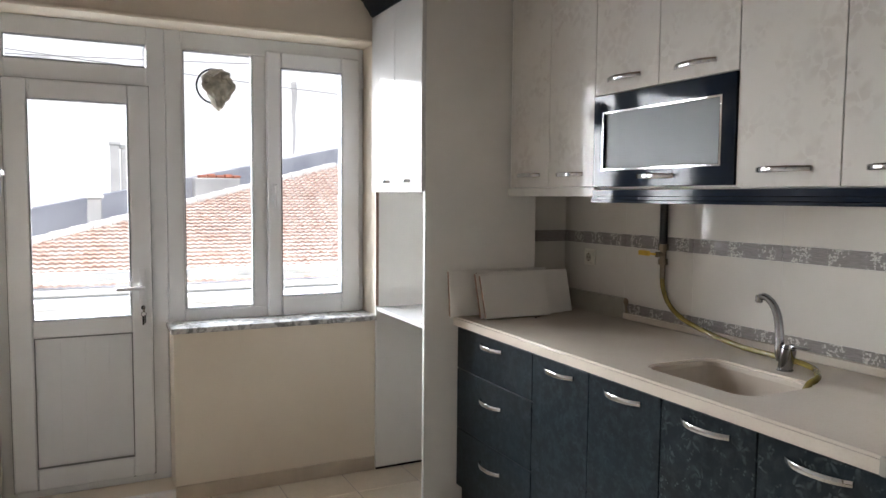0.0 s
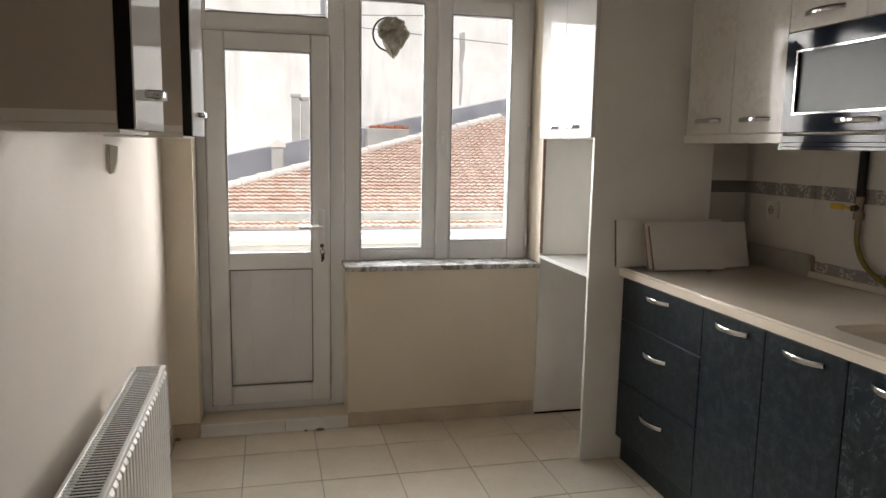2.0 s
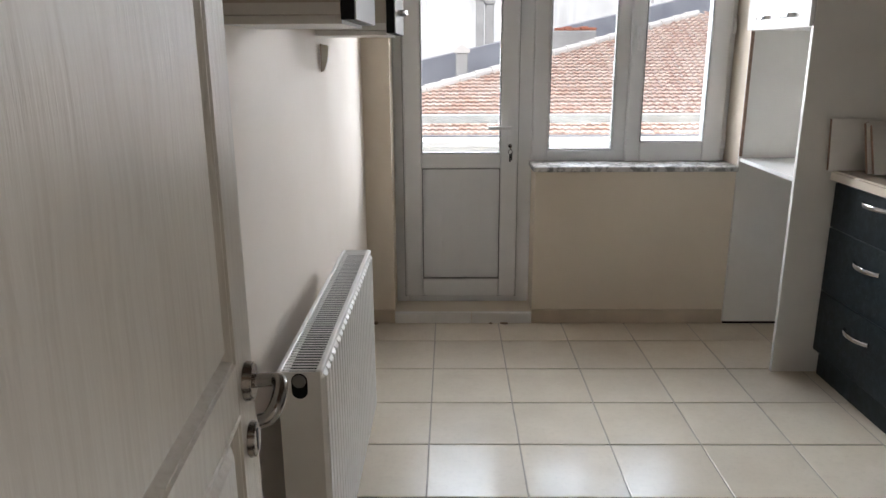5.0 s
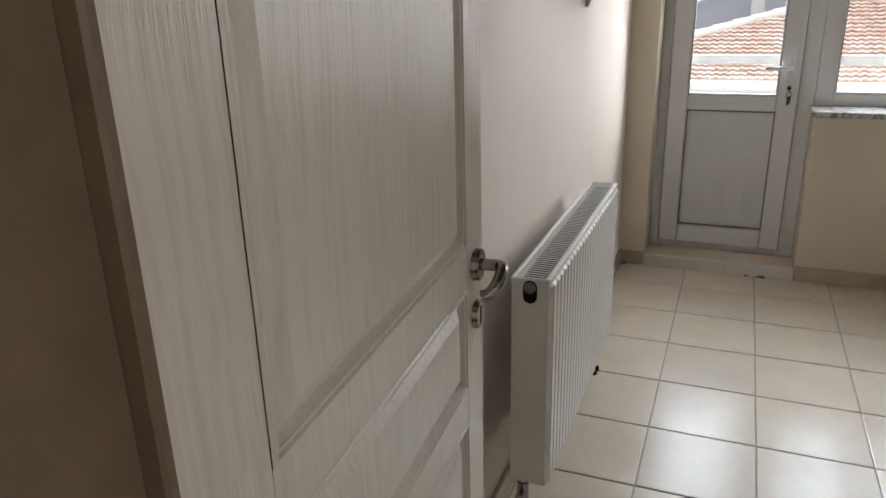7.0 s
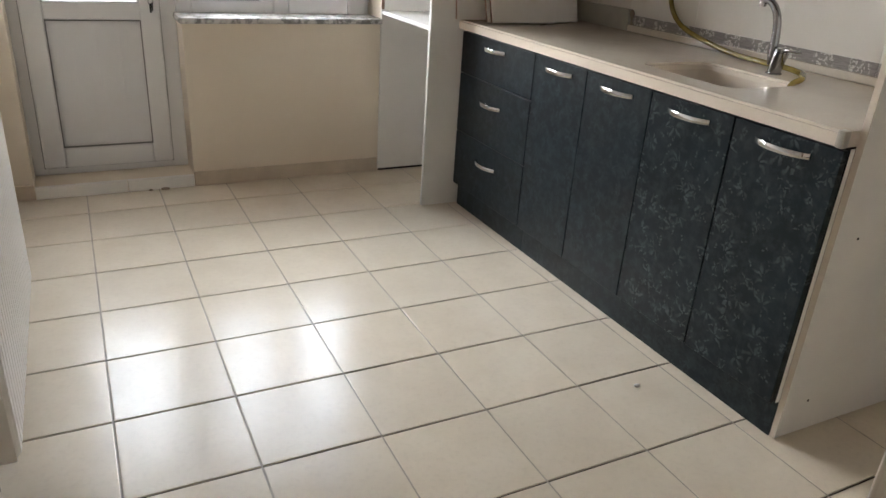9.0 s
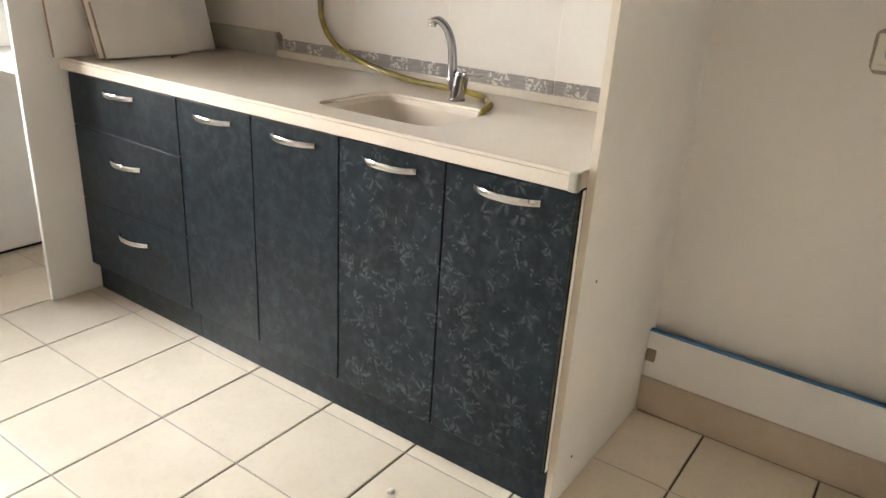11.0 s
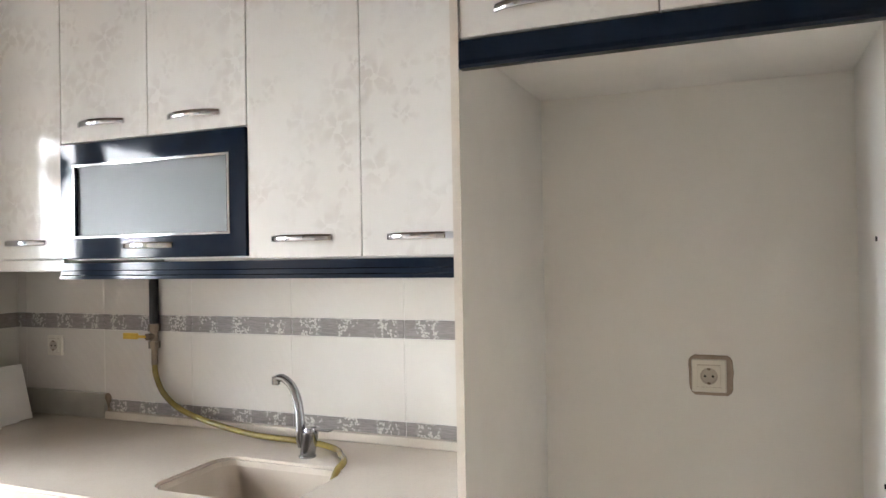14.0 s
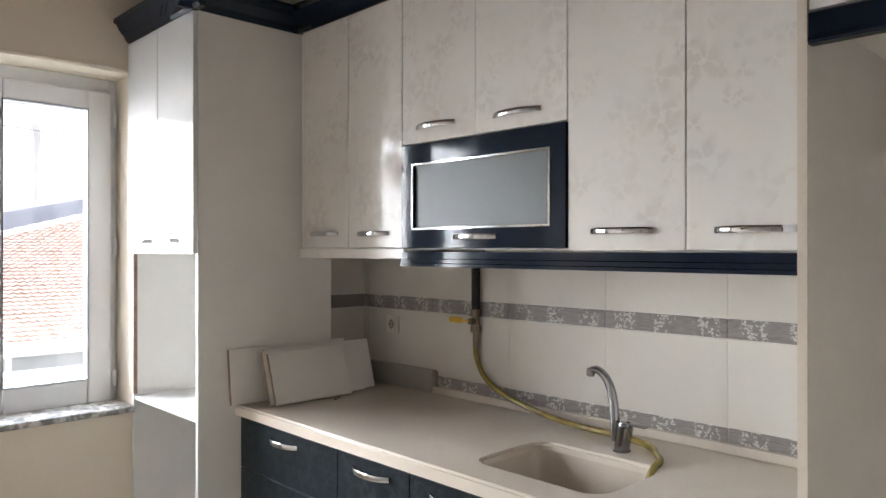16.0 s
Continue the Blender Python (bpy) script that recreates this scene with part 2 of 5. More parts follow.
M_CEIL = brown_ceiling()
M_TILE = floor_tile_material()
M_GROUT = simple("dark_grout", (0.10, 0.08, 0.06), 0.9, vary=0.2)
M_GROUT_L = simple("dusty_lit_grout", (0.46, 0.41, 0.34), 0.7, vary=0.2, scale=9)
M_SKIRT = simple("beige_baseboard_tile", (0.58, 0.48, 0.365), 0.35, scale=6)
M_PVC = simple("white_plastic_profile", (0.78, 0.78, 0.78), 0.33, vary=0.03, scale=4, bump=0.02)
M_PVC2 = simple("white_plastic_panel", (0.74, 0.74, 0.745), 0.4, vary=0.04, scale=3, bump=0.02)
M_SEAL = simple("dark_rubber_and_gap_shade", (0.24, 0.24, 0.24), 0.6)
M_GLASS = glass("clear_window_glass")
M_CHROME = simple("polished_chrome", (0.58, 0.58, 0.59), 0.09, 1.0, vary=0.04, scale=30, bump=0.0)
# faucet chrome, darkened for the dim surroundings it would mirror
M_CHROME_D = simple("darkened_chrome", (0.33, 0.33, 0.34), 0.12, 1.0, vary=0.08, scale=30, bump=0.0)
M_STEEL = simple("brushed_steel", (0.42, 0.40, 0.38), 0.22, 1.0)
M_NAVY = navy("navy_foil_faint", 0.34, (0.05, 0.064, 0.078))
M_NAVY_F = navy("navy_foil_flowered", 0.85, (0.078, 0.092, 0.098))
M_NAVY_P = simple("navy_gloss_foil", (0.008, 0.014, 0.028), 0.05, vary=0.2, scale=9, bump=0.01, Specular_IOR_Level=0.22)
M_PEARL = pearl("pearl_white_gloss_foil")
M_GLOSS = simple("white_gloss_board", (0.70, 0.695, 0.68), 0.06, vary=0.03, scale=3, bump=0.0, Specular_IOR_Level=0.08)
M_BOARD = simple("white_melamine_board", (0.82, 0.80, 0.76), 0.38, vary=0.05, scale=3, bump=0.03)
# west units' carcass: shade on the ends is put into this beige
M_BODY = simple("shaded_melamine_board", (0.56, 0.50, 0.43), 0.42, vary=0.06, scale=3, bump=0.03)
M_EDGE = simple("raw_chipboard_edge", (0.36, 0.235, 0.165), 0.8, vary=0.25, scale=60, bump=0.2)
M_TOP = stone_top("cream_acrylic_stone", (0.67, 0.605, 0.515), (0.61, 0.54, 0.45))
M_SINK = stone_top("cream_sink_stone", (0.60, 0.53, 0.44), (0.52, 0.45, 0.365))
M_SLAB = simple("beige_stone_offcut", (0.40, 0.375, 0.32), 0.45, scale=8)
M_BRASS = simple("aged_brass", (0.20, 0.16, 0.11), 0.32, 1.0)
M_KNOB = simple("grey_valve_plastic", (0.22, 0.215, 0.20), 0.4)
M_WTILE = wall_tile()
M_BORDER = border_tile()
M_WGROUT = simple("pale_wall_grout", (0.80, 0.77, 0.71), 0.8)
M_FROST = simple("frosted_grey_glass", (0.34, 0.385, 0.37), 0.28, vary=0.03, scale=3, bump=0.0, Transmission_Weight=0.8, Specular_IOR_Level=0.1)
M_FILL = simple("greige_filler_board", (0.60, 0.56, 0.50), 0.5, vary=0.06, scale=5, bump=0.05)
# near-black tone that stands in for the shade inside the glazed unit
M_INNER = simple("cabinet_inside_shade", (0.05, 0.058, 0.056), 0.6, vary=0.05, scale=4)
M_MARBLE = marble("grey_veined_marble", (0.62, 0.60, 0.57), (0.20, 0.19, 0.18))
M_DOORW = wood_white("cream_grained_door_paint")
M_JAMB = simple("brown_door_frame", (0.20, 0.14, 0.09), 0.5)
M_RAD = simple("white_radiator_enamel", (0.80, 0.785, 0.75), 0.30, vary=0.04, scale=4, bump=0.0)
# real black plastic, and black pieces that stand in for shaded gaps
M_BLACK = simple("black_plastic_and_shade", (0.006, 0.006, 0.007), 0.4, Specular_IOR_Level=0.15)
M_BLACKPIPE = simple("black_painted_pipe", (0.008, 0.007, 0.006), 0.35, Specular_IOR_Level=0.25)
M_YELLOW = simple("yellow_lever_paint", (0.75, 0.48, 0.04), 0.4)
M_HOSE = simple("yellow_gas_hose", (0.27, 0.205, 0.045), 0.22, vary=0.2, scale=25)
# beige of the plate, darkened for the shade in the sunk well
M_SOCKW = simple("shaded_socket_well", (0.50, 0.44, 0.36), 0.4, vary=0.05)
M_PATCH = simple("grey_brown_patch_plaster", (0.43, 0.335, 0.255), 0.85, scale=50, bump=0.3)
M_SOCK = simple("cream_socket_plastic", (0.76, 0.72, 0.62), 0.35, vary=0.03)
M_PLASTER = simple("rough_patch_plaster", (0.30, 0.235, 0.175), 0.9, scale=60, bump=0.4)
M_BLUE = simple("blue_protective_film", (0.06, 0.22, 0.45), 0.4)
M_CLOTH = simple("grey_beige_cloth", (0.50, 0.47, 0.39), 0.9, vary=0.25, scale=25, bump=0.5)
M_ROOF = roof_tile()
M_MORTAR = simple("white_ridge_mortar", (0.74, 0.72, 0.68), 0.9, scale=4, bump=0.3)
M_BRICK = simple("red_brick", (0.42, 0.15, 0.09), 0.85, scale=12)
M_GROUND = simple("pale_concrete_ground", (0.40, 0.39, 0.36), 0.9, scale=0.8)
M_CONC = simple("white_parapet_paint", (0.78, 0.77, 0.74), 0.7, scale=3)
M_RAIL = simple("pale_rail_paint", (0.52, 0.53, 0.52), 0.4, scale=10)
M_GOLD = simple("beige_plastic_bracket", (0.50, 0.40, 0.29), 0.35)


# ---- mesh helpers ----
def bm_box(lo, hi, bevel=0.0, seg=1):
    bm = bmesh.new()
    c = [(a + b) / 2 for a, b in zip(lo, hi)]
    s = [abs(b - a) for a, b in zip(lo, hi)]
    bmesh.ops.create_cube(bm, size=1.0, matrix=Matrix.Translation(c) @ Matrix.Diagonal((*s, 1)))
    if bevel:
        bmesh.ops.bevel(bm, geom=bm.edges[:], offset=min(bevel, min(s) * 0.45), segments=seg, affect='EDGES', profile=0.5)
    return bm


def join(*bms):
    out = bms[0]
    for other in bms[1:]:
        me = bpy.data.meshes.new("tmp")
        other.to_mesh(me)
        other.free()
        out.from_mesh(me)
        bpy.data.meshes.remove(me)
    return out


def bm_cyl(p, q, r, r2=None, seg=20, bevel=0.0):
    p, q = Vector(p), Vector(q)
    bm = bmesh.new()
    turn = (q - p).to_track_quat("Z", "Y").to_matrix().to_4x4()
    bmesh.ops.create_cone(bm, cap_ends=True, segments=seg, radius1=r, radius2=r if r2 is None else r2, depth=(q - p).length,
                          matrix=Matrix.Translation((p + q) / 2) @ turn)
    if bevel:
        bmesh.ops.bevel(bm, geom=[e for e in bm.edges if len(e.link_faces) == 2 and e.calc_face_angle(0) > 1.0], offset=bevel, segments=2, affect='EDGES')
    return bm


def smooth_points(points, steps=8):
    """A Catmull-Rom line through the points."""
    p = [Vector(a) for a in points]
    p = [2 * p[0] - p[1], *p, 2 * p[-1] - p[-2]]
    out = []
    for a, b, c, d in zip(p, p[1:], p[2:], p[3:]):
        for k in range(steps):
            u = k / steps
            out.append(0.5 * (2 * b + (c - a) * u + (2 * a - 5 * b + 4 * c - d) * u * u + (3 * b - a - 3 * c + d) * u ** 3))
    return out + [p[-2]]


def bm_tube(points, radius, seg=12):
    """A round tube along the points; radius is a number or a function of 0..1."""
    bm = bmesh.new()
    rings, n = [], len(points)
    side = None
    for i, p in enumerate(points):
        d = (points[min(i + 1, n - 1)] - points[max(i - 1, 0)]).normalized()
        side = d.orthogonal() if side is None else (side - d * side.dot(d))
        side.normalize()
        up = d.cross(side)
        r = radius(i / (n - 1)) if callable(radius) else radius
        rings.append([bm.verts.new(p + (side * math.cos(a) + up * math.sin(a)) * r) for a in (2 * math.pi * k / seg for k in range(seg))])
    for a, b in zip(rings, rings[1:]):
        for k in range(seg):
            bm.faces.new((a[k], a[(k + 1) % seg], b[(k + 1) % seg], b[k]))
    bm.faces.new(rings[0][::-1])
    bm.faces.new(rings[-1])
    return bm


def bm_extrude(profile, path_from, path_to, axis):
    """A profile of (u, v) pairs swept straight from one place to another along 'x' or 'y' (u is the other level axis, v is up)."""
    bm = bmesh.new()
    ends = []
    for s in (path_from, path_to):
        ends.append([bm.verts.new((u, s, v) if axis == "y" else (s, u, v)) for u, v in profile])
    k = len(profile)
    for i in range(k):
        bm.faces.new((ends[0][i], ends[0][(i + 1) % k], ends[1][(i + 1) % k], ends[1][i]))
    bm.faces.new(ends[0][::-1])
    bm.faces.new(ends[1])
    bmesh.ops.recalc_face_normals(bm, faces=bm.faces[:])
    return bm


def mesh_of(name, bm, material, smooth=False):
    bmesh.ops.recalc_face_normals(bm, faces=bm.faces[:])
    me = bpy.data.meshes.new(name)
    bm.to_mesh(me)
    bm.free()
    me.materials.append(material)
    if smooth:
        me.polygons.foreach_set("use_smooth", [True] * len(me.polygons))
        me.set_sharp_from_angle(angle=radians(38))
    return me


def solid(name, bm, material, label="", category="", kind="", group="", smooth=False):
    """A top-level thing or piece of the setting of one mesh."""
    return tagged(new(name, mesh_of(name, bm, material, smooth)), label, category, group, kind)


def thing(name, at, label, category, group="", kind=""):
    ob = new(name)
    ob.matrix_basis = Matrix.Translation(at)
    ob.empty_display_size = 0.05
    return tagged(ob, label, category, group, kind)


def part(name, bm, material, parent, label="", smooth=False):
    ob = new(name, mesh_of(name, bm, material, smooth))
    ob.parent = parent
    ob.matrix_parent_inverse = parent.matrix_basis.inverted() if parent.parent is None else Matrix()
    if label:
        tagged(ob, label)
    return ob


def bow_handle(parent, mid, along, out, length=0.175, rise=0.028, label="chrome bow handle"):
    """A flat chrome bow between two feet, on a door's face."""
    mid, along, out = Vector(mid), Vector(along), Vector(out)
    up = along.cross(out).normalized()
    bm = bmesh.new()
    rings = []
    for i in range(17):
        s = -1 + 2 * i / 16
        lift = rise * (1 - abs(s) ** 2.6)
        h = 0.0075 + 0.0012 * (1 - s * s)
        c = mid + along * (s * length / 2) + out * (lift + 0.001)
        t = 0.0045
        rings.append([bm.verts.new(c + up * a + out * b) for a, b in ((-h, 0), (h, 0), (h, t), (h * 0.7, t + 0.0015), (-h * 0.7, t + 0.0015), (-h, t))])
    for a, b in zip(rings, rings[1:]):
        for k in range(6):
            bm.faces.new((a[k], a[(k + 1) % 6], b[(k + 1) % 6], b[k]))
    bm.faces.new(rings[0])
    bm.faces.new(rings[-1][::-1])
    for s in (-0.92, 0.92):
        c = mid + along * (s * length / 2)
        bm = join(bm, bm_cyl(c - out * 0.002, c + out * 0.008, 0.005, seg=10))
    return part("handle", bm, M_CHROME, parent, label, smooth=True)


# ---- plan ----
XW, XE = -0.345, 2.36        # west and east wall faces
YN, YS = -0.18, -3.62        # north (window) and south wall faces
ZC = 2.62                    # ceiling
OX0, OX1, OZ = -0.215, 1.505, 2.235   # balcony door and window opening
SX, SZ = 0.505, 0.806        # breast wall under the window

# ---- walls, ceiling, floor bed ----
bm = bm_box((XW - 0.2, YN, -0.1), (OX0, 0.12, ZC))
bm = join(bm, bm_box((OX1, YN, -0.1), (XE + 0.2, 0.12, ZC)), bm_box((OX0, YN, OZ), (OX1, 0.12, ZC)), bm_box((SX, YN, -0.1), (OX1, 0.12, SZ)))
solid("wall_north", bm, M_WALL, "cream painted plaster wall around the balcony door and window", "wall", "structure")


def uneven_wall(x, back, y0, y1, z0, z1, swell):
    """A plastered wall whose face is gently uneven."""
    bm = bm_box((back, y0, z0), (x - 0.012, y1, z1))
    ny, nz = 90, 44
    grid = []
    for i in range(ny + 1):
        y = y0 + (y1 - y0) * i / ny
        grid.append([bm.verts.new((x + swell * (noise.noise(Vector((3.7, y * 1.5, k * 1.7 * (z1 - z0) / nz))) - 0.35), y, z0 + (z1 - z0) * k / nz)) for k in range(nz + 1)])
    for a, b in zip(grid, grid[1:]):
        for k in range(nz):
            bm.faces.new((a[k], b[k], b[k + 1], a[k + 1]))
    return bm


solid("wall_west", uneven_wall(XW, XW - 0.2, -5.6, YN, -0.1, ZC, 0.009), M_WALL_L, "pale cream plaster wall with soft unevenness", "wall", "structure", smooth=True)
solid("wall_east", bm_box((XE, -5.6, -0.1), (XE + 0.2, YN, ZC)), M_WALL_E, "pale painted plaster wall behind the fitted kitchen", "wall", "structure")
DX0, DX1, DZ = -0.165, 0.62, 2.06     # doorway in the south wall
bm = bm_box((XW, YS - 0.14, -0.1), (DX0, YS, ZC))
bm = join(bm, bm_box((DX1, YS - 0.14, -0.1), (XE, YS, ZC)), bm_box((DX0, YS - 0.14, DZ), (DX1, YS, ZC)))
solid("wall_south", bm, M_WALL, "warm cream plaster wall beside the doorway", "wall", "structure")
# unseen wall, added to close the hall against the sun
solid("wall_hall", bm_box((XW - 0.2, -5.8, -0.1), (XE + 0.2, -5.6, ZC)), M_WALL_L, "plain pale wall closing the unseen hall", "wall", "structure")
solid("ceiling", bm_box((XW - 0.2, -5.8, ZC), (XE + 0.2, 0.12, ZC + 0.15)), M_CEIL, "brown wood-grained board ceiling", "ceiling", "structure")
solid("wall_pier", bm_box((2.09, -0.68, 0), (XE, YN, ZC)), M_WALL_L, "plastered pier behind the tall cabinet", "wall", "structure")

floor = solid("floor", bm_box((XW - 0.2, -5.8, -0.12), (XE + 0.2, 0.12, -0.004)), M_GROUT, "cream glazed square floor tiles with brown grout", "floor", "structure")

# baseboards
skirts = [((0.505, YN - 0.012, 0), (1.50, YN, 0.075)), ((XW, YN - 0.012, 0), (OX0, YN, 0.075)),
          ((XW, -3.62, 0), (XW + 0.012, YN - 0.012, 0.075)), ((2.30, -3.62, 0), (XE, -2.82, 0.125)),
          ((DX1 + 0.09, YS, 0), (1.70, YS + 0.012, 0.075))]
for lo, hi in skirts:
    solid("baseboard", bm_box(lo, hi, 0.003), M_SKIRT, "beige ceramic baseboard tile with a dusty top", "baseboard", "structure")

# trim round the opening and above it
solid("trim", bm_box((OX0 - 0.01, YN - 0.007, OZ + 0.003), (OX1, YN, OZ + 0.017), 0.004, 2), M_WALL, "narrow rounded plaster trim above the window", "trim", "structure")


# ---- window and balcony door ----
def ring(x0, x1, z0, z1, w, y0, y1, bevel=0.006):
    """Four bars round a rectangle, outside to outside; w is one width or (left, right, bottom, top)."""
    l, r, b, t = w if isinstance(w, tuple) else (w, w, w, w)
    return join(bm_box((x0, y0, z0), (x0 + l, y1, z1), bevel, 2), bm_box((x1 - r, y0, z0), (x1, y1, z1), bevel, 2),
                bm_box((x0 + l - 0.001, y0 + 0.0005, z0), (x1 - r + 0.001, y1, z0 + b), bevel, 2),
                bm_box((x0 + l - 0.001, y0 + 0.0005, z1 - t), (x1 - r + 0.001, y1, z1), bevel, 2))


def pane(parent, x0, x1, z0, z1, y, name="pane"):
    ob = part(name, bm_box((x0, y, z0), (x1, y + 0.006, z1)), M_GLASS, parent, "clear glass")
    ob.visible_shadow = False
    return ob


win = thing("window_1", (1.0, 0.0, 0.81), "white plastic window with a fixed pane and a side-hung sash", "window", kind="structure")
part("window_frame", join(ring(0.505, OX1, 0.812, OZ, (0.075, 0.03, 0.075, 0.085), 0.002, 0.065), bm_box((0.92, 0.0, 0.885), (0.985, 0.065, OZ - 0.085), 0.006, 2)), M_PVC, win)
pane(win, 0.578, 0.922, 0.883, 2.152, 0.03)
part("glazing_bead", ring(0.578, 0.922, 0.883, 2.152, 0.012, -0.004, 0.02, 0.003), M_PVC2, win)
part("seal", ring(0.587, 0.913, 0.892, 2.143, 0.004, -0.0055, 0.02, 0.0), M_SEAL, win, "dark rubber glazing seal")
sash = part("sash", ring(0.982, 1.478, 0.826, 2.176, (0.075, 0.1, 0.108, 0.082), -0.022, 0.05, 0.009), M_PVC, win, "opening sash, shut")
pane(sash, 1.05, 1.385, 0.926, 2.1, 0.02)
part("seal", ring(1.055, 1.379, 0.932, 2.095, 0.004, -0.0238, 0.01, 0.0), M_SEAL, sash, "dark rubber glazing seal")
part("handle", join(bm_box((1.008, -0.032, 1.44), (1.032, -0.02, 1.51), 0.004), bm_box((1.011, -0.066, 1.385), (1.029, -0.046, 1.50), 0.007, 2), bm_cyl((1.02, -0.03, 1.485), (1.02, -0.06, 1.485), 0.009)), M_PVC, sash, "white plastic lever handle", True)
for z in (0.93, 1.5, 2.06):
    part("hinge", bm_cyl((1.486, -0.026, z - 0.035), (1.486, -0.026, z + 0.035), 0.009, bevel=0.002), M_PVC, sash, "", True)

bdoor = thing("door_1", (0.13, 0.0, 0.06), "white plastic balcony door, shut, glazed above a solid panel", "door", kind="structure")
part("door_frame", join(ring(OX0, 0.504, 0.055, OZ, (0.062, 0.08, 0.045, 0.085), 0.002, 0.065), bm_box((OX0 + 0.06, 0.001, 1.95), (0.426, 0.065, 2.046), 0.006, 2)), M_PVC, bdoor)
pane(bdoor, -0.162, 0.424, 2.04, 2.152, 0.03)
part("seal", ring(-0.156, 0.421, 2.046, 2.148, 0.004, -0.001, 0.02, 0.0), M_SEAL, bdoor, "dark rubber glazing seal")
leaf = part("leaf", join(ring(-0.165, 0.43, 0.093, 1.957, (0.095, 0.093, 0.1, 0.088), -0.022, 0.045, 0.009), bm_box((-0.072, -0.0215, 0.797), (0.34, 0.045, 0.877), 0.006, 2)), M_PVC, bdoor, "door leaf, shut")
pane(leaf, -0.074, 0.34, 0.872, 1.875, 0.015)
part("seal", ring(-0.07, 0.336, 0.876, 1.871, 0.004, -0.0235, 0.01, 0.0), M_SEAL, leaf, "dark rubber glazing seal")
bm = bmesh.new()
for k in range(4):
    x0 = -0.066 + k * 0.10125
    bm = join(bm, bm_box((x0, -0.008, 0.196), (x0 + 0.1011, 0.02, 0.795), 0.0007))
part("panel", bm, M_PVC2, leaf, "ribbed white plastic infill panel")
part("seal", ring(-0.07, 0.34, 0.194, 0.797, 0.005, -0.023, -0.01, 0.0), M_SEAL, leaf, "dark gap round the panel")
# the leaf's shadow gap is drawn as a ring in the seal's grey
part("gap", ring(-0.168, 0.433, 0.090, 1.960, 0.003, -0.006, 0.003, 0.0), M_SEAL, bdoor, "thin dark ring drawn for the shadow gap round the leaf")
part("handle_plate", bm_box((0.372, -0.034, 0.86), (0.402, -0.021, 1.10), 0.006, 2), M_PVC, leaf, "white handle plate", True)
part("handle", join(bm_cyl((0.387, -0.03, 1.01), (0.387, -0.068, 1.01), 0.009), bm_box((0.27, -0.075, 1.0), (0.396, -0.06, 1.018), 0.007, 2)), M_PVC, leaf, "white lever handle", True)
part("keyhole", bm_cyl((0.387, -0.037, 0.915), (0.387, -0.033, 0.915), 0.01, seg=14), M_BLACK, leaf)
key = part("key", join(bm_box((0.385, -0.062, 0.909), (0.389, -0.036, 0.919), 0.001), bm_cyl((0.384, -0.068, 0.912), (0.39, -0.068, 0.912), 0.013, seg=14)), M_STEEL, leaf, "steel key in the lock")
bm = bm_tube([Vector((0.387 + 0.011 * math.sin(a), -0.074, 0.888 + 0.013 * math.cos(a))) for a in np.linspace(0, 6.28, 16)], 0.0013, 6)
bm = join(bm, bm_box((0.38, -0.078, 0.838), (0.388, -0.075, 0.88), 0.001), bm_box((0.389, -0.074, 0.846), (0.396, -0.071, 0.884), 0.001))
part("key_ring", bm, M_BLACK, leaf, "dark ring with hanging keys")

# threshold under the balcony door: two white tiles with a dusty strip above
solid("threshold_bed", bm_box((OX0, -0.168, -0.05), (0.505, 0.1, 0.055)), M_WALL, "dusty mortar strip under the balcony door", "threshold", "structure")
thr = thing("threshold", (0.14, -0.18, 0), "two white glazed tiles facing the step at the balcony door", "threshold", kind="structure")
for x0, x1 in ((OX0 + 0.002, 0.187), (0.190, 0.503)):
    part("tile", bm_box((x0, -0.192, 0.0), (x1, -0.169, 0.06), 0.002), M_BOARD, thr)

solid("window_sill", join(bm_box((0.49, -0.215, SZ), (OX1, 0.0, SZ + 0.027), 0.006, 2)), M_MARBLE, "grey veined marble window sill with a rough front edge", "sill", "structure")


# ---- floor tiles ----
TX, TY, JW = 0.3305, 0.3265, 0.004
X_LINE, Y_LINE = 0.0, -0.757


def tile_mesh(w, h):
    bm = bm_box((-w / 2, -h / 2, -0.006), (w / 2, h / 2, 0.0), 0.0027, 2)
    return mesh_of("tile", bm, M_TILE)


tile_cache = {}
for i in range(-2, 8):
    for j in range(-10, 3):
        x0, x1 = max(XW, X_LINE + i * TX + JW / 2), min(XE, X_LINE + (i + 1) * TX - JW / 2)
        y0, y1 = max(-3.76, Y_LINE + j * TY + 0.003), min(YN, Y_LINE + (j + 1) * TY - 0.003)
        if x1 - x0 < 0.01 or y1 - y0 < 0.01:
            continue
        key_ = (round(x1 - x0, 3), round(y1 - y0, 3))
        if key_ not in tile_cache:
            tile_cache[key_] = tile_mesh(*key_)
        ob = new("tile", tile_cache[key_])
        ob.parent = floor
        ob.matrix_basis = pose((x0 + x1) / 2, (y0 + y1) / 2, random.uniform(-0.0006, 0.0004), random.uniform(-0.07, 0.07), random.uniform(-0.07, 0.07), 0)

# lines along the room are dusty, and painted paler as window light fills them
for i in range(-1, 8):
    part("grout_line", bm_box((X_LINE + i * TX - JW / 2 - 0.0002, -3.75, -0.004), (X_LINE + i * TX + JW / 2 + 0.0002, YN - 0.013, -0.0018)), M_GROUT_L, floor)

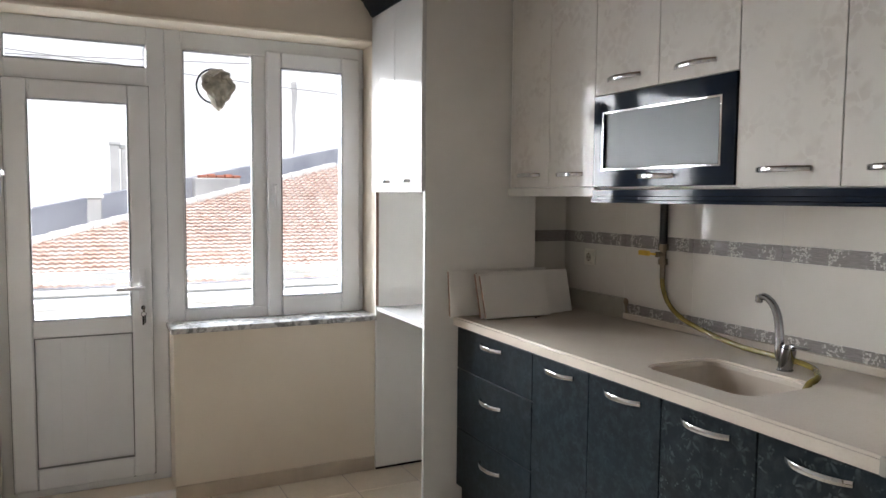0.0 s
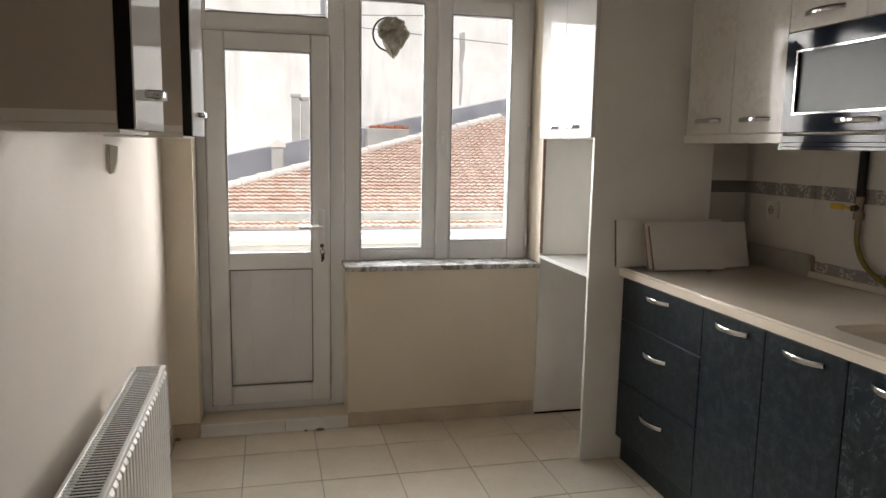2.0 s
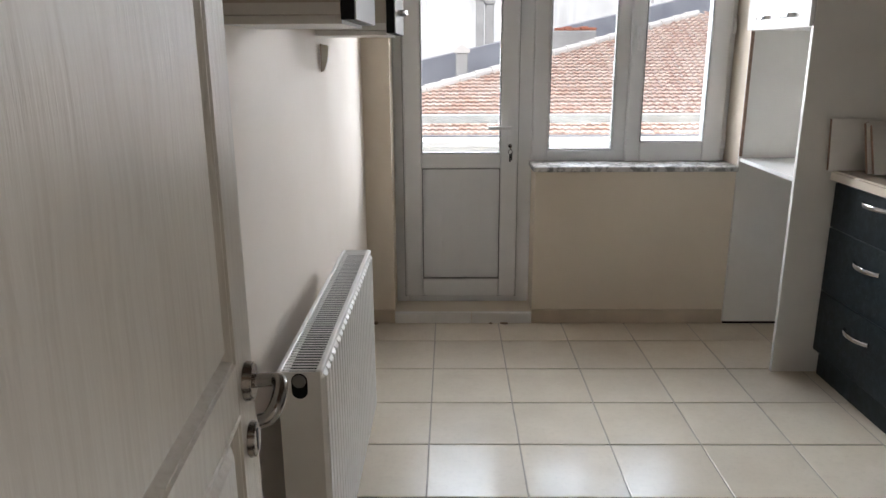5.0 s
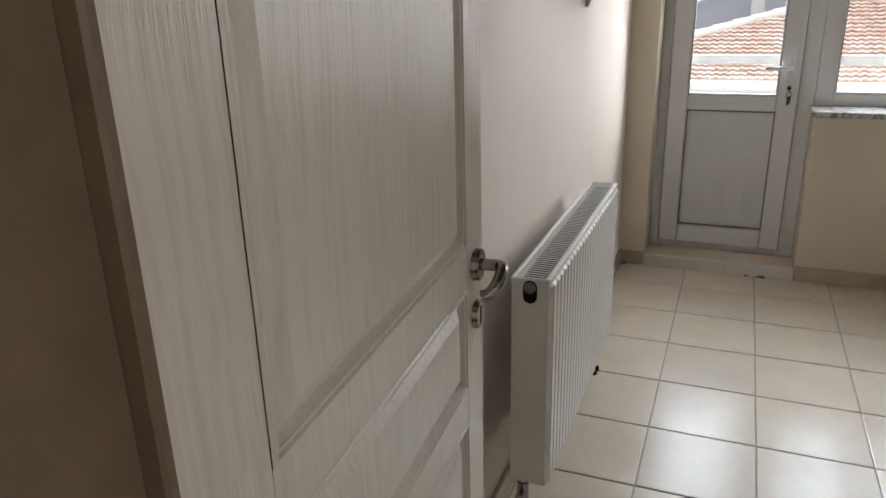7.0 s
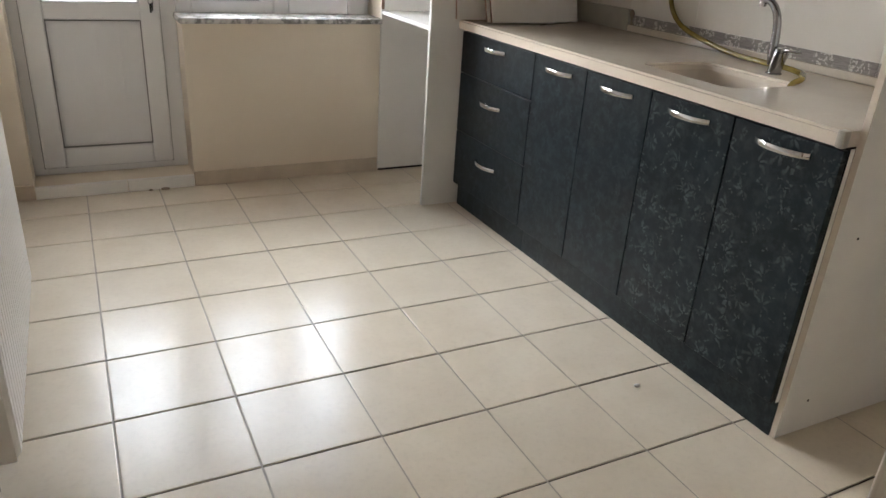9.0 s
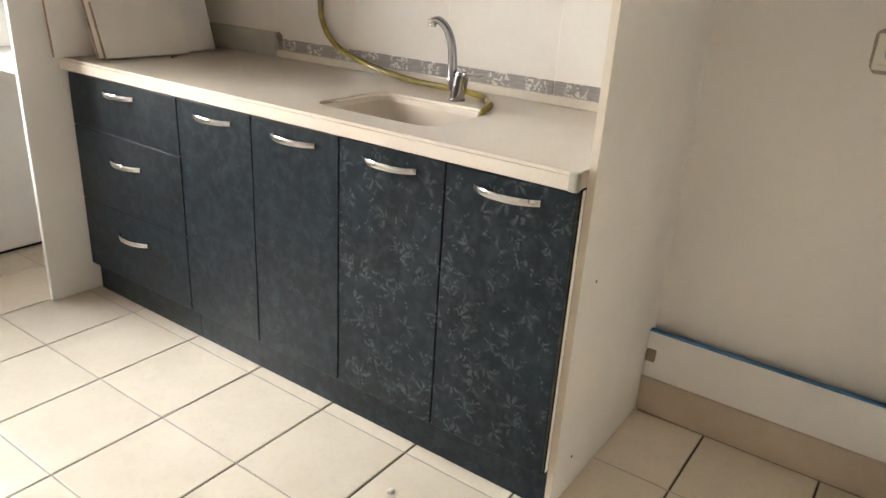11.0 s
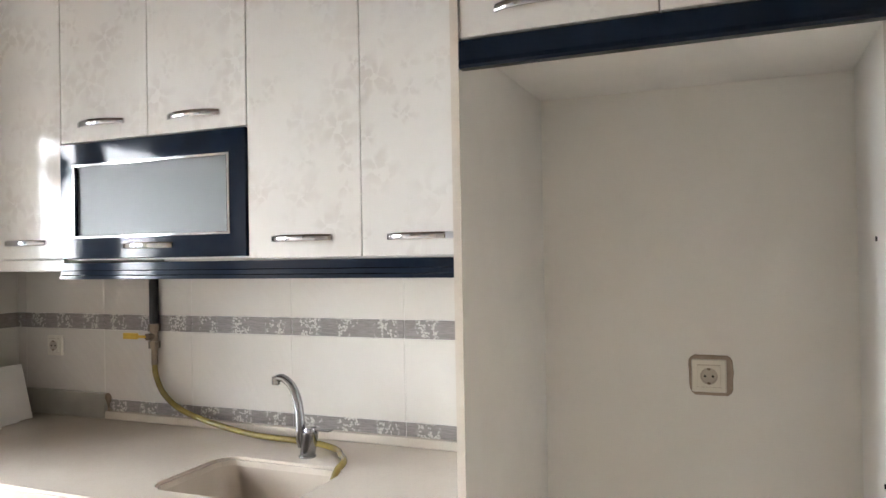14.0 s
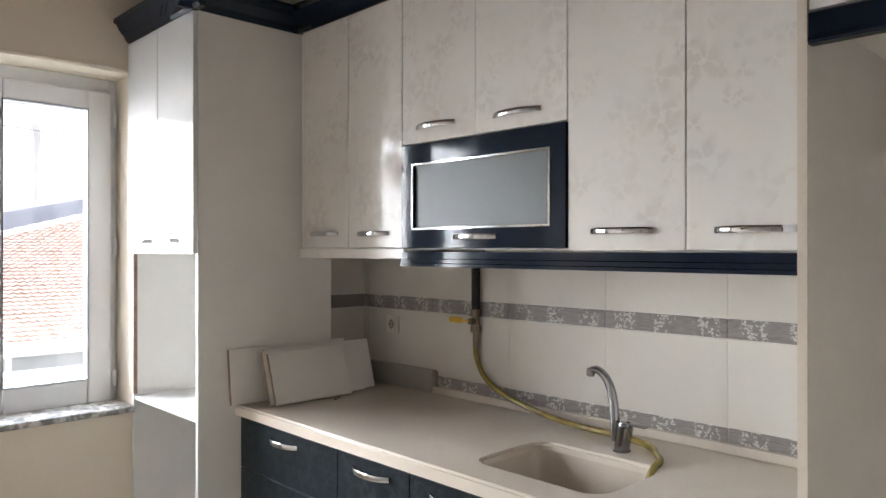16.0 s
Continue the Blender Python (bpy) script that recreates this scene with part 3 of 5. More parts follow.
# ---- tall open unit by the window ----
UX, UXB = 1.505, 2.088
tall = thing("tall_cabinet", (1.8, -0.48, 0), "tall white cabinet with two gloss upper doors over open shelves", "cabinet")
part("side_panel", bm_box((UX, -0.196, 0.012), (UXB, -0.18, 2.36), 0.001), M_BOARD, tall)
# black strips draw the shade in the gap under the panels
part("foot_shade_strip", bm_box((UX + 0.004, -0.194, 0.0), (UXB, -0.182, 0.0115)), M_BLACK, tall, "black strip for the shaded gap at the floor")
part("foot_shade_strip", bm_box((UXB - 0.007, -0.782, 0.0), (UXB - 0.001, -0.196, 0.0055)), M_BLACK, tall, "black strip for the shaded gap at the floor")
part("side_panel", bm_box((UX, -0.80, 0.006), (UXB, -0.782, 2.36), 0.001), M_BOARD, tall, "grey-white side panel facing the worktop")
part("edge_strip", bm_box((UX - 0.002, -0.8, 0.006), (UX, -0.782, 2.36)), M_GLOSS, tall, "white edging strip")
part("edge_strip", bm_box((UX - 0.003, -0.203, 0.88), (UX + 0.012, -0.1965, 1.472)), M_EDGE, tall, "raw brown board edge")
part("back_panel", bm_box((UXB - 0.008, -0.782, 0.006), (UXB, -0.196, 2.36)), M_BOARD, tall)
part("shelf", bm_box((UX + 0.003, -0.781, 0.855), (UXB - 0.009, -0.197, 0.873), 0.001), M_GLOSS, tall, "white shelf at worktop height")
part("shelf", bm_box((UX + 0.003, -0.781, 1.472), (UXB - 0.009, -0.197, 1.49), 0.001), M_BOARD, tall)
part("top", bm_box((UX + 0.003, -0.781, 2.34), (UXB - 0.009, -0.197, 2.358)), M_BOARD, tall)
for y0, y1, hy in ((-0.482, -0.184, -0.375), (-0.798, -0.486, -0.62)):
    d = part("door", bm_box((UX - 0.02, y0, 1.475), (UX - 0.0025, y1, 2.357), 0.0015), M_GLOSS, tall, "white high-gloss door")
    bow_handle(d, (UX - 0.02, hy, 1.523), (0, 1, 0), (-1, 0, 0), 0.13, 0.022)

# ---- base units ----
BX = 1.667


def base_carcass(unit, y0, y1):
    part("body", join(bm_box((BX + 0.021, y0, 0.12), (2.30, y0 + 0.016, 0.70)), bm_box((BX + 0.021, y1 - 0.016, 0.12), (2.30, y1, 0.70)),
                      bm_box((BX + 0.021, y0 + 0.016, 0.12), (2.30, y1 - 0.016, 0.136)), bm_box((2.29, y0 + 0.016, 0.136), (2.30, y1 - 0.016, 0.863)),
                      bm_box((BX + 0.021, y0 + 0.016, 0.83), (BX + 0.05, y1 - 0.016, 0.863))), M_BLACK, unit, "dark cabinet carcass")


drawers = thing("drawer_unit", (1.98, -1.12, 0.12), "dark navy three-drawer kitchen base unit", "cabinet", "base units")
base_carcass(drawers, -1.429, -0.802)
for z0, z1, hz in ((0.672, 0.858, 0.818), (0.394, 0.668, 0.578), (0.122, 0.390, 0.300)):
    d = part("drawer_front", bm_box((BX, -1.4275, z0), (BX + 0.02, -0.812, z1), 0.002, 2), M_NAVY, drawers)
    bow_handle(d, (BX, -1.12, hz), (0, 1, 0), (-1, 0, 0))
for y1, m, lab in ((-1.431, M_NAVY, "dark navy two-door kitchen base unit with faint mottling"), (-2.117, M_NAVY_F, "dark navy two-door base unit with pale flower print, under the sink")):
    unit = thing("base_unit", (1.98, y1 - 0.343, 0.12), lab, "cabinet", "base units")
    base_carcass(unit, y1 - 0.685, y1)
    for k in range(2):
        a = y1 - 0.343 * k
        d = part("door", bm_box((BX, a - 0.3405, 0.122), (BX + 0.02, a - 0.0015, 0.858), 0.002, 2), m, unit)
        bow_handle(d, (BX, a - 0.172, 0.82), (0, 1, 0), (-1, 0, 0))
part("end_strip", bm_box((BX + 0.0215, -2.8035, 0.12), (1.7025, -2.8022, 0.862)), M_BOARD, unit, "white strip at the unit's end")
plinth = thing("plinth", (1.71, -1.8, 0), "dark navy plinth boards under the base units", "plinth")
for y0, y1 in ((-2.802, -1.4305), (-1.4295, -0.805)):
    part("board", bm_box((1.70, y0, 0.0), (1.716, y1, 0.119), 0.001), M_NAVY, plinth)

# ---- worktop with moulded sink ----
WZ, WF = 0.908, 1.648
SK = (1.765, 2.065, -2.335, -1.93)       # sink bowl x0 x1 y0 y1


def rounded(x0, x1, y0, y1, r, k=6):
    pts = []
    for cx, cy, a0 in ((x1 - r, y1 - r, 0), (x0 + r, y1 - r, 90), (x0 + r, y0 + r, 180), (x1 - r, y0 + r, 270)):
        for i in range(k + 1):
            a = radians(a0 + 90 * i / k)
            pts.append((cx + r * math.cos(a), cy + r * math.sin(a)))
    return pts


def worktop_mesh():
    bm = bmesh.new()
    ox0, ox1, oy0, oy1 = WF, 2.345, -2.803, -0.803
    hole = rounded(*SK, 0.055)
    hv = [bm.verts.new((x, y, WZ)) for x, y in hole]
    corners = [(ox1, oy1), (ox0, oy1), (ox0, oy0), (ox1, oy0)]
    cv = [bm.verts.new((x, y, WZ)) for x, y in corners]
    n = len(hv) // 4
    for q in range(4):
        seg = hv[q * n:(q + 1) * n]
        for a, b in zip(seg, seg[1:]):
            bm.faces.new((cv[q], b, a))
        nxt = hv[((q + 1) * n) % len(hv)]
        bm.faces.new((cv[q], cv[(q + 1) % 4], nxt, seg[-1]))
    low = [bm.verts.new((x, y, WZ - 0.04)) for x, y in corners]
    for q in range(4):
        bm.faces.new((cv[q], low[q], low[(q + 1) % 4], cv[(q + 1) % 4]))
    hl = [bm.verts.new((x, y, WZ - 0.04)) for x, y in hole]
    for k in range(len(hv)):
        bm.faces.new((hv[k], hv[(k + 1) % len(hv)], hl[(k + 1) % len(hv)], hl[k]))
    front = [e for e in bm.edges if all(abs(v.co.x - ox0) < 1e-5 for v in e.verts) and abs(e.verts[0].co.y - e.verts[1].co.y) > 0.1]
    bmesh.ops.recalc_face_normals(bm, faces=bm.faces[:])
    rim = [e for e in bm.edges if all(abs(v.co.z - WZ) < 1e-5 for v in e.verts) and len(e.link_faces) == 2
           and e.calc_face_angle(0) > 1.2 and e not in front and max(v.co.x for v in e.verts) < 2.2 and min(v.co.x for v in e.verts) > 1.7]
    bmesh.ops.bevel(bm, geom=front + rim, offset=0.008, segments=5, affect='EDGES')
    return bm


worktop = thing("worktop", (2.0, -1.8, 0.868), "cream acrylic stone worktop with a moulded sink, rounded front", "worktop")
part("slab", worktop_mesh(), M_TOP, worktop)
part("corner_block", bm_box((1.643, -2.807, 0.866), (1.668, -2.785, 0.910), 0.005, 2), M_SLAB, worktop, "chipped beige end corner", True)
bm = bmesh.new()
loops = []
for inset, z, r in ((-0.002, WZ - 0.012, 0.055), (0.004, WZ - 0.05, 0.06), (0.018, WZ - 0.12, 0.065), (0.04, WZ - 0.155, 0.06), (0.075, WZ - 0.168, 0.045)):
    loops.append([bm.verts.new((x, y, z)) for x, y in rounded(SK[0] + inset, SK[1] - inset, SK[2] + inset, SK[3] - inset, r)])
for a, b in zip(loops, loops[1:]):
    for k in range(len(a)):
        bm.faces.new((a[k], a[(k + 1) % len(a)], b[(k + 1) % len(a)], b[k]))
bm.faces.new(loops[-1])
sink = part("sink_bowl", bm, M_SINK, worktop, "cream moulded sink bowl", True)
part("drain", join(bm_cyl((1.93, -2.12, WZ - 0.168), (1.93, -2.12, WZ - 0.162), 0.04, bevel=0.002), bm_cyl((1.93, -2.12, WZ - 0.162), (1.93, -2.12, WZ - 0.16), 0.02)), M_CHROME, sink, "chrome drain", True)
part("upstand", bm_box((2.322, -2.803, WZ + 0.0005), (2.344, -1.17, WZ + 0.028), 0.003), M_TOP, worktop, "low cream upstand along the wall")

# ---- faucet ----
FX, FY = 2.135, -2.166
faucet = thing("faucet", (FX, FY, WZ), "chrome single-lever kitchen faucet with a curved spout", "faucet")
part("body", join(bm_cyl((FX, FY, WZ), (FX, FY, WZ + 0.006), 0.026, bevel=0.002), bm_cyl((FX, FY, WZ + 0.004), (FX, FY - 0.012, WZ + 0.078), 0.022, 0.024, bevel=0.004)), M_CHROME_D, faucet, "", True)
sp = smooth_points([(FX, FY + 0.014, WZ + 0.03), (FX - 0.002, FY + 0.021, WZ + 0.06), (FX - 0.002, FY + 0.022, WZ + 0.105), (FX - 0.002, FY + 0.031, WZ + 0.165), (FX - 0.004, FY + 0.049, WZ + 0.205), (FX - 0.008, FY + 0.075, WZ + 0.226), (FX - 0.010, FY + 0.097, WZ + 0.224)])
part("spout", bm_tube(sp, lambda u: 0.0155 - 0.0045 * u), M_CHROME_D, faucet, "", True)
part("aerator", bm_cyl((FX - 0.010, FY + 0.098, WZ + 0.230), (FX - 0.010, FY + 0.099, WZ + 0.206), 0.0125, bevel=0.002), M_STEEL, faucet, "", True)
lever = join(bm_cyl((FX, FY - 0.012, WZ + 0.077), (FX, FY - 0.012, WZ + 0.087), 0.024, 0.021, bevel=0.003), bm_box((FX - 0.011, FY - 0.082, WZ + 0.079), (FX + 0.011, FY - 0.012, WZ + 0.087), 0.003, 2))
part("lever", lever, M_CHROME_D, faucet, "", True)

# ---- gas pipe, valve and hose ----
pipe = thing("gas_pipe", (2.33, -1.41, 1.2), "black gas pipe with a brass valve and yellow lever", "pipe")
part("riser", bm_cyl((2.325, -1.41, 1.262), (2.325, -1.41, 1.50), 0.0165), M_BLACKPIPE, pipe, "black painted steel pipe", True)
valve = part("valve", join(bm_cyl((2.325, -1.41, 1.175), (2.325, -1.41, 1.262), 0.014), bm_cyl((2.325, -1.41, 1.235), (2.325, -1.41, 1.262), 0.021, seg=8), bm_cyl((2.325, -1.41, 1.175), (2.325, -1.41, 1.20), 0.02, seg=8), bm_cyl((2.325, -1.41, 1.218), (2.29, -1.41, 1.218), 0.012)), M_BRASS, pipe, "brass ball valve", True)
part("lever", join(bm_box((2.285, -1.405, 1.214), (2.292, -1.36, 1.224), 0.002), bm_box((2.282, -1.37, 1.209), (2.294, -1.305, 1.231), 0.004, 2)), M_YELLOW, valve, "yellow painted lever")
part("coupling", bm_cyl((2.325, -1.41, 1.115), (2.325, -1.41, 1.178), 0.0115, bevel=0.002), M_BRASS, pipe, "", True)
hp = smooth_points([(2.325, -1.41, 1.125), (2.325, -1.415, 1.08), (2.318, -1.455, 1.02), (2.295, -1.55, 0.975), (2.27, -1.70, 0.945), (2.258, -1.88, 0.922), (2.25, -2.05, 0.9185), (2.238, -2.14, 0.9185), (2.198, -2.225, 0.9185), (2.145, -2.272, 0.9185), (2.108, -2.302, 0.920), (2.076, -2.318, 0.919), (2.052, -2.315, 0.908), (2.040, -2.308, 0.882), (2.034, -2.302, 0.86)])
solid("gas_hose", bm_tube(hp, 0.0098), M_HOSE, "yellow ribbed hose hanging from the gas valve to the sink", "hose", smooth=True)

# ---- splash back tiles ----
splash = thing("splashback", (2.35, -1.75, 0.92), "glossy cream wall tiles with two grey flowered borders", "wall tiles", kind="structure")
part("grout", join(bm_box((2.3452, -2.802, 0.9), (XE + 0.001, -0.678, 1.60)), bm_box((2.085, -0.6948, 0.9), (2.345, -0.679, 1.60))), M_WGROUT, splash)
rows = ((0.908, 0.925, M_WTILE), (0.927, 0.978, M_BORDER), (0.980, 1.232, M_WTILE), (1.234, 1.291, M_BORDER), (1.293, 1.55, M_WTILE))
ends = [-0.692, -0.742, -1.152, -1.562, -1.976, -2.384, -2.801]
for z0, z1, m in rows:
    for a, b in zip(ends, ends[1:]):
        part("border_tile" if m is M_BORDER else "tile", bm_box((2.344 if m is M_WTILE else 2.3425, b + 0.001, z0), (2.351, a - 0.001, z1), 0.0012), m, splash)
    part("border_tile" if m is M_BORDER else "tile", bm_box((2.087, -0.6975 if m is M_BORDER else -0.696, z0), (2.342, -0.69, z1), 0.0012), m, splash)


def socket(x, y, z, size, label, patch):
    s = thing("socket", (x, y, z), label, "socket", "wall sockets")
    h = size / 2
    if patch:
        bm = bmesh.new()
        outline = []
        for k in range(40):
            a = 2 * math.pi * k / 40
            ca, sa = math.cos(a), math.sin(a)
            r = 1 / max(abs(ca), abs(sa), (abs(ca) + abs(sa)) * 0.56)
            wob = 1 + 0.05 * noise.noise(Vector((ca * 2.5, sa * 2.5, 0.4)))
            outline.append((y - 0.005 + ca * r * (h + 0.012) * wob, z + 0.001 + sa * r * (h + 0.010) * wob))
        rim_out = [bm.verts.new((x + 0.001, p, q)) for p, q in outline]
        rim_in = [bm.verts.new((x - 0.004, y - 0.005 + (p - y + 0.005) * 0.95, z + (q - z) * 0.95)) for p, q in outline]
        for k in range(40):
            bm.faces.new((rim_out[k - 1], rim_out[k], rim_in[k], rim_in[k - 1]))
        bm.faces.new(rim_in)
        part("plaster_patch", bm, M_PATCH, s, "rough grey-brown plaster round the plate")
    part("plate", bm_box((x - 0.011, y - h, z - h), (x, y + h, z + h), 0.008, 3), M_SOCK, s, "", True)
    part("inset", bm_box((x - 0.0145, y - h * 0.66, z - h * 0.66), (x - 0.010, y + h * 0.66, z + h * 0.66), 0.002, 2), M_SOCK, s, "", True)
    for q in (-0.6675, 0.6675):
        part("gap", bm_box((x - 0.0113, y - h * 0.68, z + h * (q - 0.0125)), (x - 0.0105, y + h * 0.68, z + h * (q + 0.0125))), M_PATCH, s)
    # a round sunk face with a lip, two pin holes and earth clips above and below
    bm = bmesh.new()
    loops = []
    for r, dx in ((0.50, -0.0143), (0.50, -0.0162), (0.455, -0.0166), (0.43, -0.0152), (0.40, -0.0148)):
        loops.append([bm.verts.new((x + dx, y + math.cos(2 * math.pi * k / 28) * r * h, z + math.sin(2 * math.pi * k / 28) * r * h)) for k in range(28)])
    for p, q in zip(loops, loops[1:]):
        for k in range(28):
            bm.faces.new((p[k - 1], p[k], q[k], q[k - 1]))
    bm.faces.new(loops[-1])
    part("well", bm, M_SOCKW, s, "", True)
    for dy in (-0.0095, 0.0095):
        part("hole", bm_cyl((x - 0.0158, y + dy, z), (x - 0.0146, y + dy, z), 0.0032, seg=10), M_BLACK, s)
    for dz in (-1, 1):
        part("earth_clip", bm_box((x - 0.0172, y - 0.004, z + dz * h * 0.43 - 0.0028), (x - 0.0146, y + 0.004, z + dz * h * 0.43 + 0.0028), 0.0006), M_JAMB, s, "dark earth clip")
    return s


socket(2.344, -0.905, 1.168, 0.078, "cream wall socket set in the wall tiles", False)
socket(XE, -3.257, 1.160, 0.086, "cream wall socket with rough plaster edges", True)

# ---- loose boards and stone offcut on the worktop ----


def leaning(name, x0, x1, h, y_foot, y_head, label, turn=0.0, thick=0.016):
    tilt = math.degrees(math.atan2(y_head - y_foot, h))
    ob = thing(name, ((x0 + x1) / 2, y_foot, WZ), label, "board", "loose boards")
    bm = bm_box((-(x1 - x0) / 2, -thick, 0.0005), ((x1 - x0) / 2, 0, h), 0.001)
    b = new("panel", mesh_of("panel", bm, M_BOARD))
    b.parent = ob
    e = new("edge", mesh_of("edge", bm_box((-(x1 - x0) / 2 - 0.001, -thick + 0.001, 0.002), (-(x1 - x0) / 2 + 0.0005, -0.001, h - 0.001)), M_EDGE))
    e.parent = ob
    tagged(e, "raw brown chipboard edge")
    ob.matrix_basis = pose((x0 + x1) / 2, y_foot, WZ + 0.001, -tilt, 0, turn)
    return ob


leaning("board", 1.615, 2.14, 0.208, -0.826, -0.803, "white melamine board leaning on the tall cabinet")
leaning("board", 1.74, 2.235, 0.204, -0.895, -0.838, "white melamine board leaning behind two shorter ones")
leaning("board", 1.72, 2.165, 0.203, -0.920, -0.857, "white melamine board in the middle of the stack", 0.8)
leaning("board", 1.732, 2.07, 0.198, -0.952, -0.882, "short white melamine board leaning in front", -1.4)
solid("stone_offcut", bm_box((2.318, -1.172, WZ + 0.001), (2.341, -0.735, 1.002), 0.003, 2), M_SLAB, "beige stone offcut standing against the wall tiles", "offcut")
bm = bm_tube(smooth_points([(2.335, -1.172, 0.998), (2.332, -1.181, 0.98), (2.336, -1.176, 0.955), (2.333, -1.184, 0.935), (2.335, -1.178, 0.912)]), lambda u: 0.007 + 0.004 * math.sin(9 * u))
solid("sealant_lump", bm, M_PLASTER, "dark ragged lump of sealant at the stone's end", "sealant", smooth=True)

# ---- wall units over the worktop ----
PX = 1.925


def wall_unit(y0, y1, z0, label):
    u = thing("wall_unit", (2.13, (y0 + y1) / 2, z0), label, "cabinet", "wall units")
    part("body", bm_box((PX + 0.021, y0 + 0.0005, z0), (2.343, y1 - 0.0005, 2.358)), M_BOARD, u)
    return u


def unit_door(u, y0, y1, z0, z1, hy, hz, hl=0.18):
    d = part("door", bm_box((PX, y0 + 0.0015, z0), (PX + 0.019, y1 - 0.0015, z1), 0.0018, 2), M_PEARL, u)
    bow_handle(d, (PX, hy, hz), (0, 1, 0), (-1, 0, 0), hl, 0.024)


ua = wall_unit(-1.443, -0.836, 1.496, "pearl white gloss two-door wall unit")
unit_door(ua, -1.139, -0.838, 1.497, 2.356, -0.988, 1.55)
unit_door(ua, -1.443, -1.139, 1.497, 2.356, -1.29, 1.546)
part("filler", bm_box((PX + 0.02, -0.836, 1.496), (2.08, -0.8005, 2.358)), M_BOARD, ua)
part("light_rail", bm_box((PX + 0.004, -1.447, 1.457), (PX + 0.02, -0.803, 1.494), 0.003, 2), M_PEARL, ua, "white lower rail")
part("bottom", bm_box((PX + 0.02, -1.443, 1.475), (2.343, -0.836, 1.4955)), M_BOARD, ua)
ub = wall_unit(-2.129, -1.4435, 1.49, "wall unit with a dark glazed flap under two pearl doors")
unit_door(ub, -1.786, -1.444, 1.843, 2.356, -1.61, 1.892)
unit_door(ub, -2.129, -1.786, 1.843, 2.356, -1.953, 1.886)
bm = bmesh.new()
loops = []
for x, y0, y1, z0, z1 in ((PX + 0.019, -2.127, -1.446, 1.494, 1.838), (PX - 0.004, -2.127, -1.446, 1.494, 1.838), (PX - 0.006, -2.125, -1.448, 1.496, 1.836),
                          (PX - 0.006, -2.064, -1.51, 1.556, 1.772), (PX + 0.019, -2.064, -1.51, 1.556, 1.772)):
    loops.append([bm.verts.new((x, y, z)) for y, z in ((y0, z0), (y1, z0), (y1, z1), (y0, z1))])
for a, b in zip(loops, loops[1:] + loops[:1]):
    for k in range(4):
        bm.faces.new((a[k], a[(k + 1) % 4], b[(k + 1) % 4], b[k]))
flap = part("flap_door", bm, M_NAVY_P, ub, "dark navy gloss flap frame")
part("glass", bm_box((PX + 0.002, -2.066, 1.554), (PX + 0.008, -1.508, 1.774)), M_FROST, flap, "grey frosted glass")
# added white strip makes the glass's bright streak; the body holds no shelf
part("shelf", bm_box((PX + 0.0082, -2.05, 1.652), (PX + 0.0185, -1.52, 1.674), 0.002), M_BOARD, ub, "white strip added behind the frosted glass for its pale streak")
# dark sheet before the solid body draws its shaded inside
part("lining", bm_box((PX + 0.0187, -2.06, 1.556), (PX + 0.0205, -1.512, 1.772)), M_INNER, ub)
gx = PX - 0.009
part("glass_trim", join(bm_box((gx, -2.075, 1.554), (PX - 0.004, -2.067, 1.775), 0.001), bm_box((gx, -1.507, 1.554), (PX - 0.004, -1.499, 1.775), 0.001),
                        bm_box((gx, -2.067, 1.554), (PX - 0.004, -1.507, 1.562), 0.001), bm_box((gx, -2.067, 1.767), (PX - 0.004, -1.507, 1.775), 0.001)), M_CHROME, flap, "thin chrome trim")
bow_handle(flap, (PX - 0.006, -1.79, 1.529), (0, 1, 0), (-1, 0, 0), 0.18, 0.024)
uc = wall_unit(-2.8, -2.1295, 1.484, "pearl white gloss two-door wall unit beside the fridge bay")
unit_door(uc, -2.472, -2.1295, 1.487, 2.356, -2.297, 1.537)
unit_door(uc, -2.8, -2.472, 1.487, 2.356, -2.635, 1.534)
rail = thing("light_rail", (1.93, -2.1, 1.43), "dark navy grooved rail under the wall units", "rail")
prof = [(PX - 0.014, 1.434), (PX - 0.014, 1.444), (PX - 0.010, 1.446), (PX - 0.010, 1.458), (PX - 0.006, 1.460), (PX - 0.006, 1.482), (PX + 0.02, 1.482), (PX + 0.02, 1.434)]
part("moulding", bm_extrude(prof, -2.801, -1.449, "y"), M_NAVY_P, rail)
part("return", bm_box((PX + 0.02, -1.466, 1.434), (2.34, -1.449, 1.482), 0.002), M_NAVY_P, rail)

# ---- fridge bay ----
NX = 1.705
bay = thing("fridge_bay", (2.0, -3.2, 0), "tall white fridge bay, empty, with doors above", "cabinet")
part("side_panel", bm_box((NX, -2.8215, 0.004), (2.358, -2.804, 2.36), 0.001), M_BOARD, bay)
part("edge_strip", bm_box((NX - 0.002, -2.8215, 0.004), (NX, -2.804, 2.36)), M_TOP, bay, "cream edging strip")
part("filler", bm_box((NX + 0.012, -3.619, 0.004), (1.957, -3.602, 2.36), 0.001), M_FILL, bay, "greige filler board beside the wall")
part("side_panel", bm_box((1.9585, -3.619, 0.004), (2.358, -3.604, 2.36), 0.001), M_BOARD, bay)
part("bottom", bm_box((NX + 0.022, -3.6015, 1.921), (2.358, -2.8225, 1.936)), M_BOARD, bay, "white underside of the upper box")
part("top", bm_box((NX + 0.022, -3.6015, 2.34), (2.358, -2.8225, 2.358)), M_BOARD, bay)
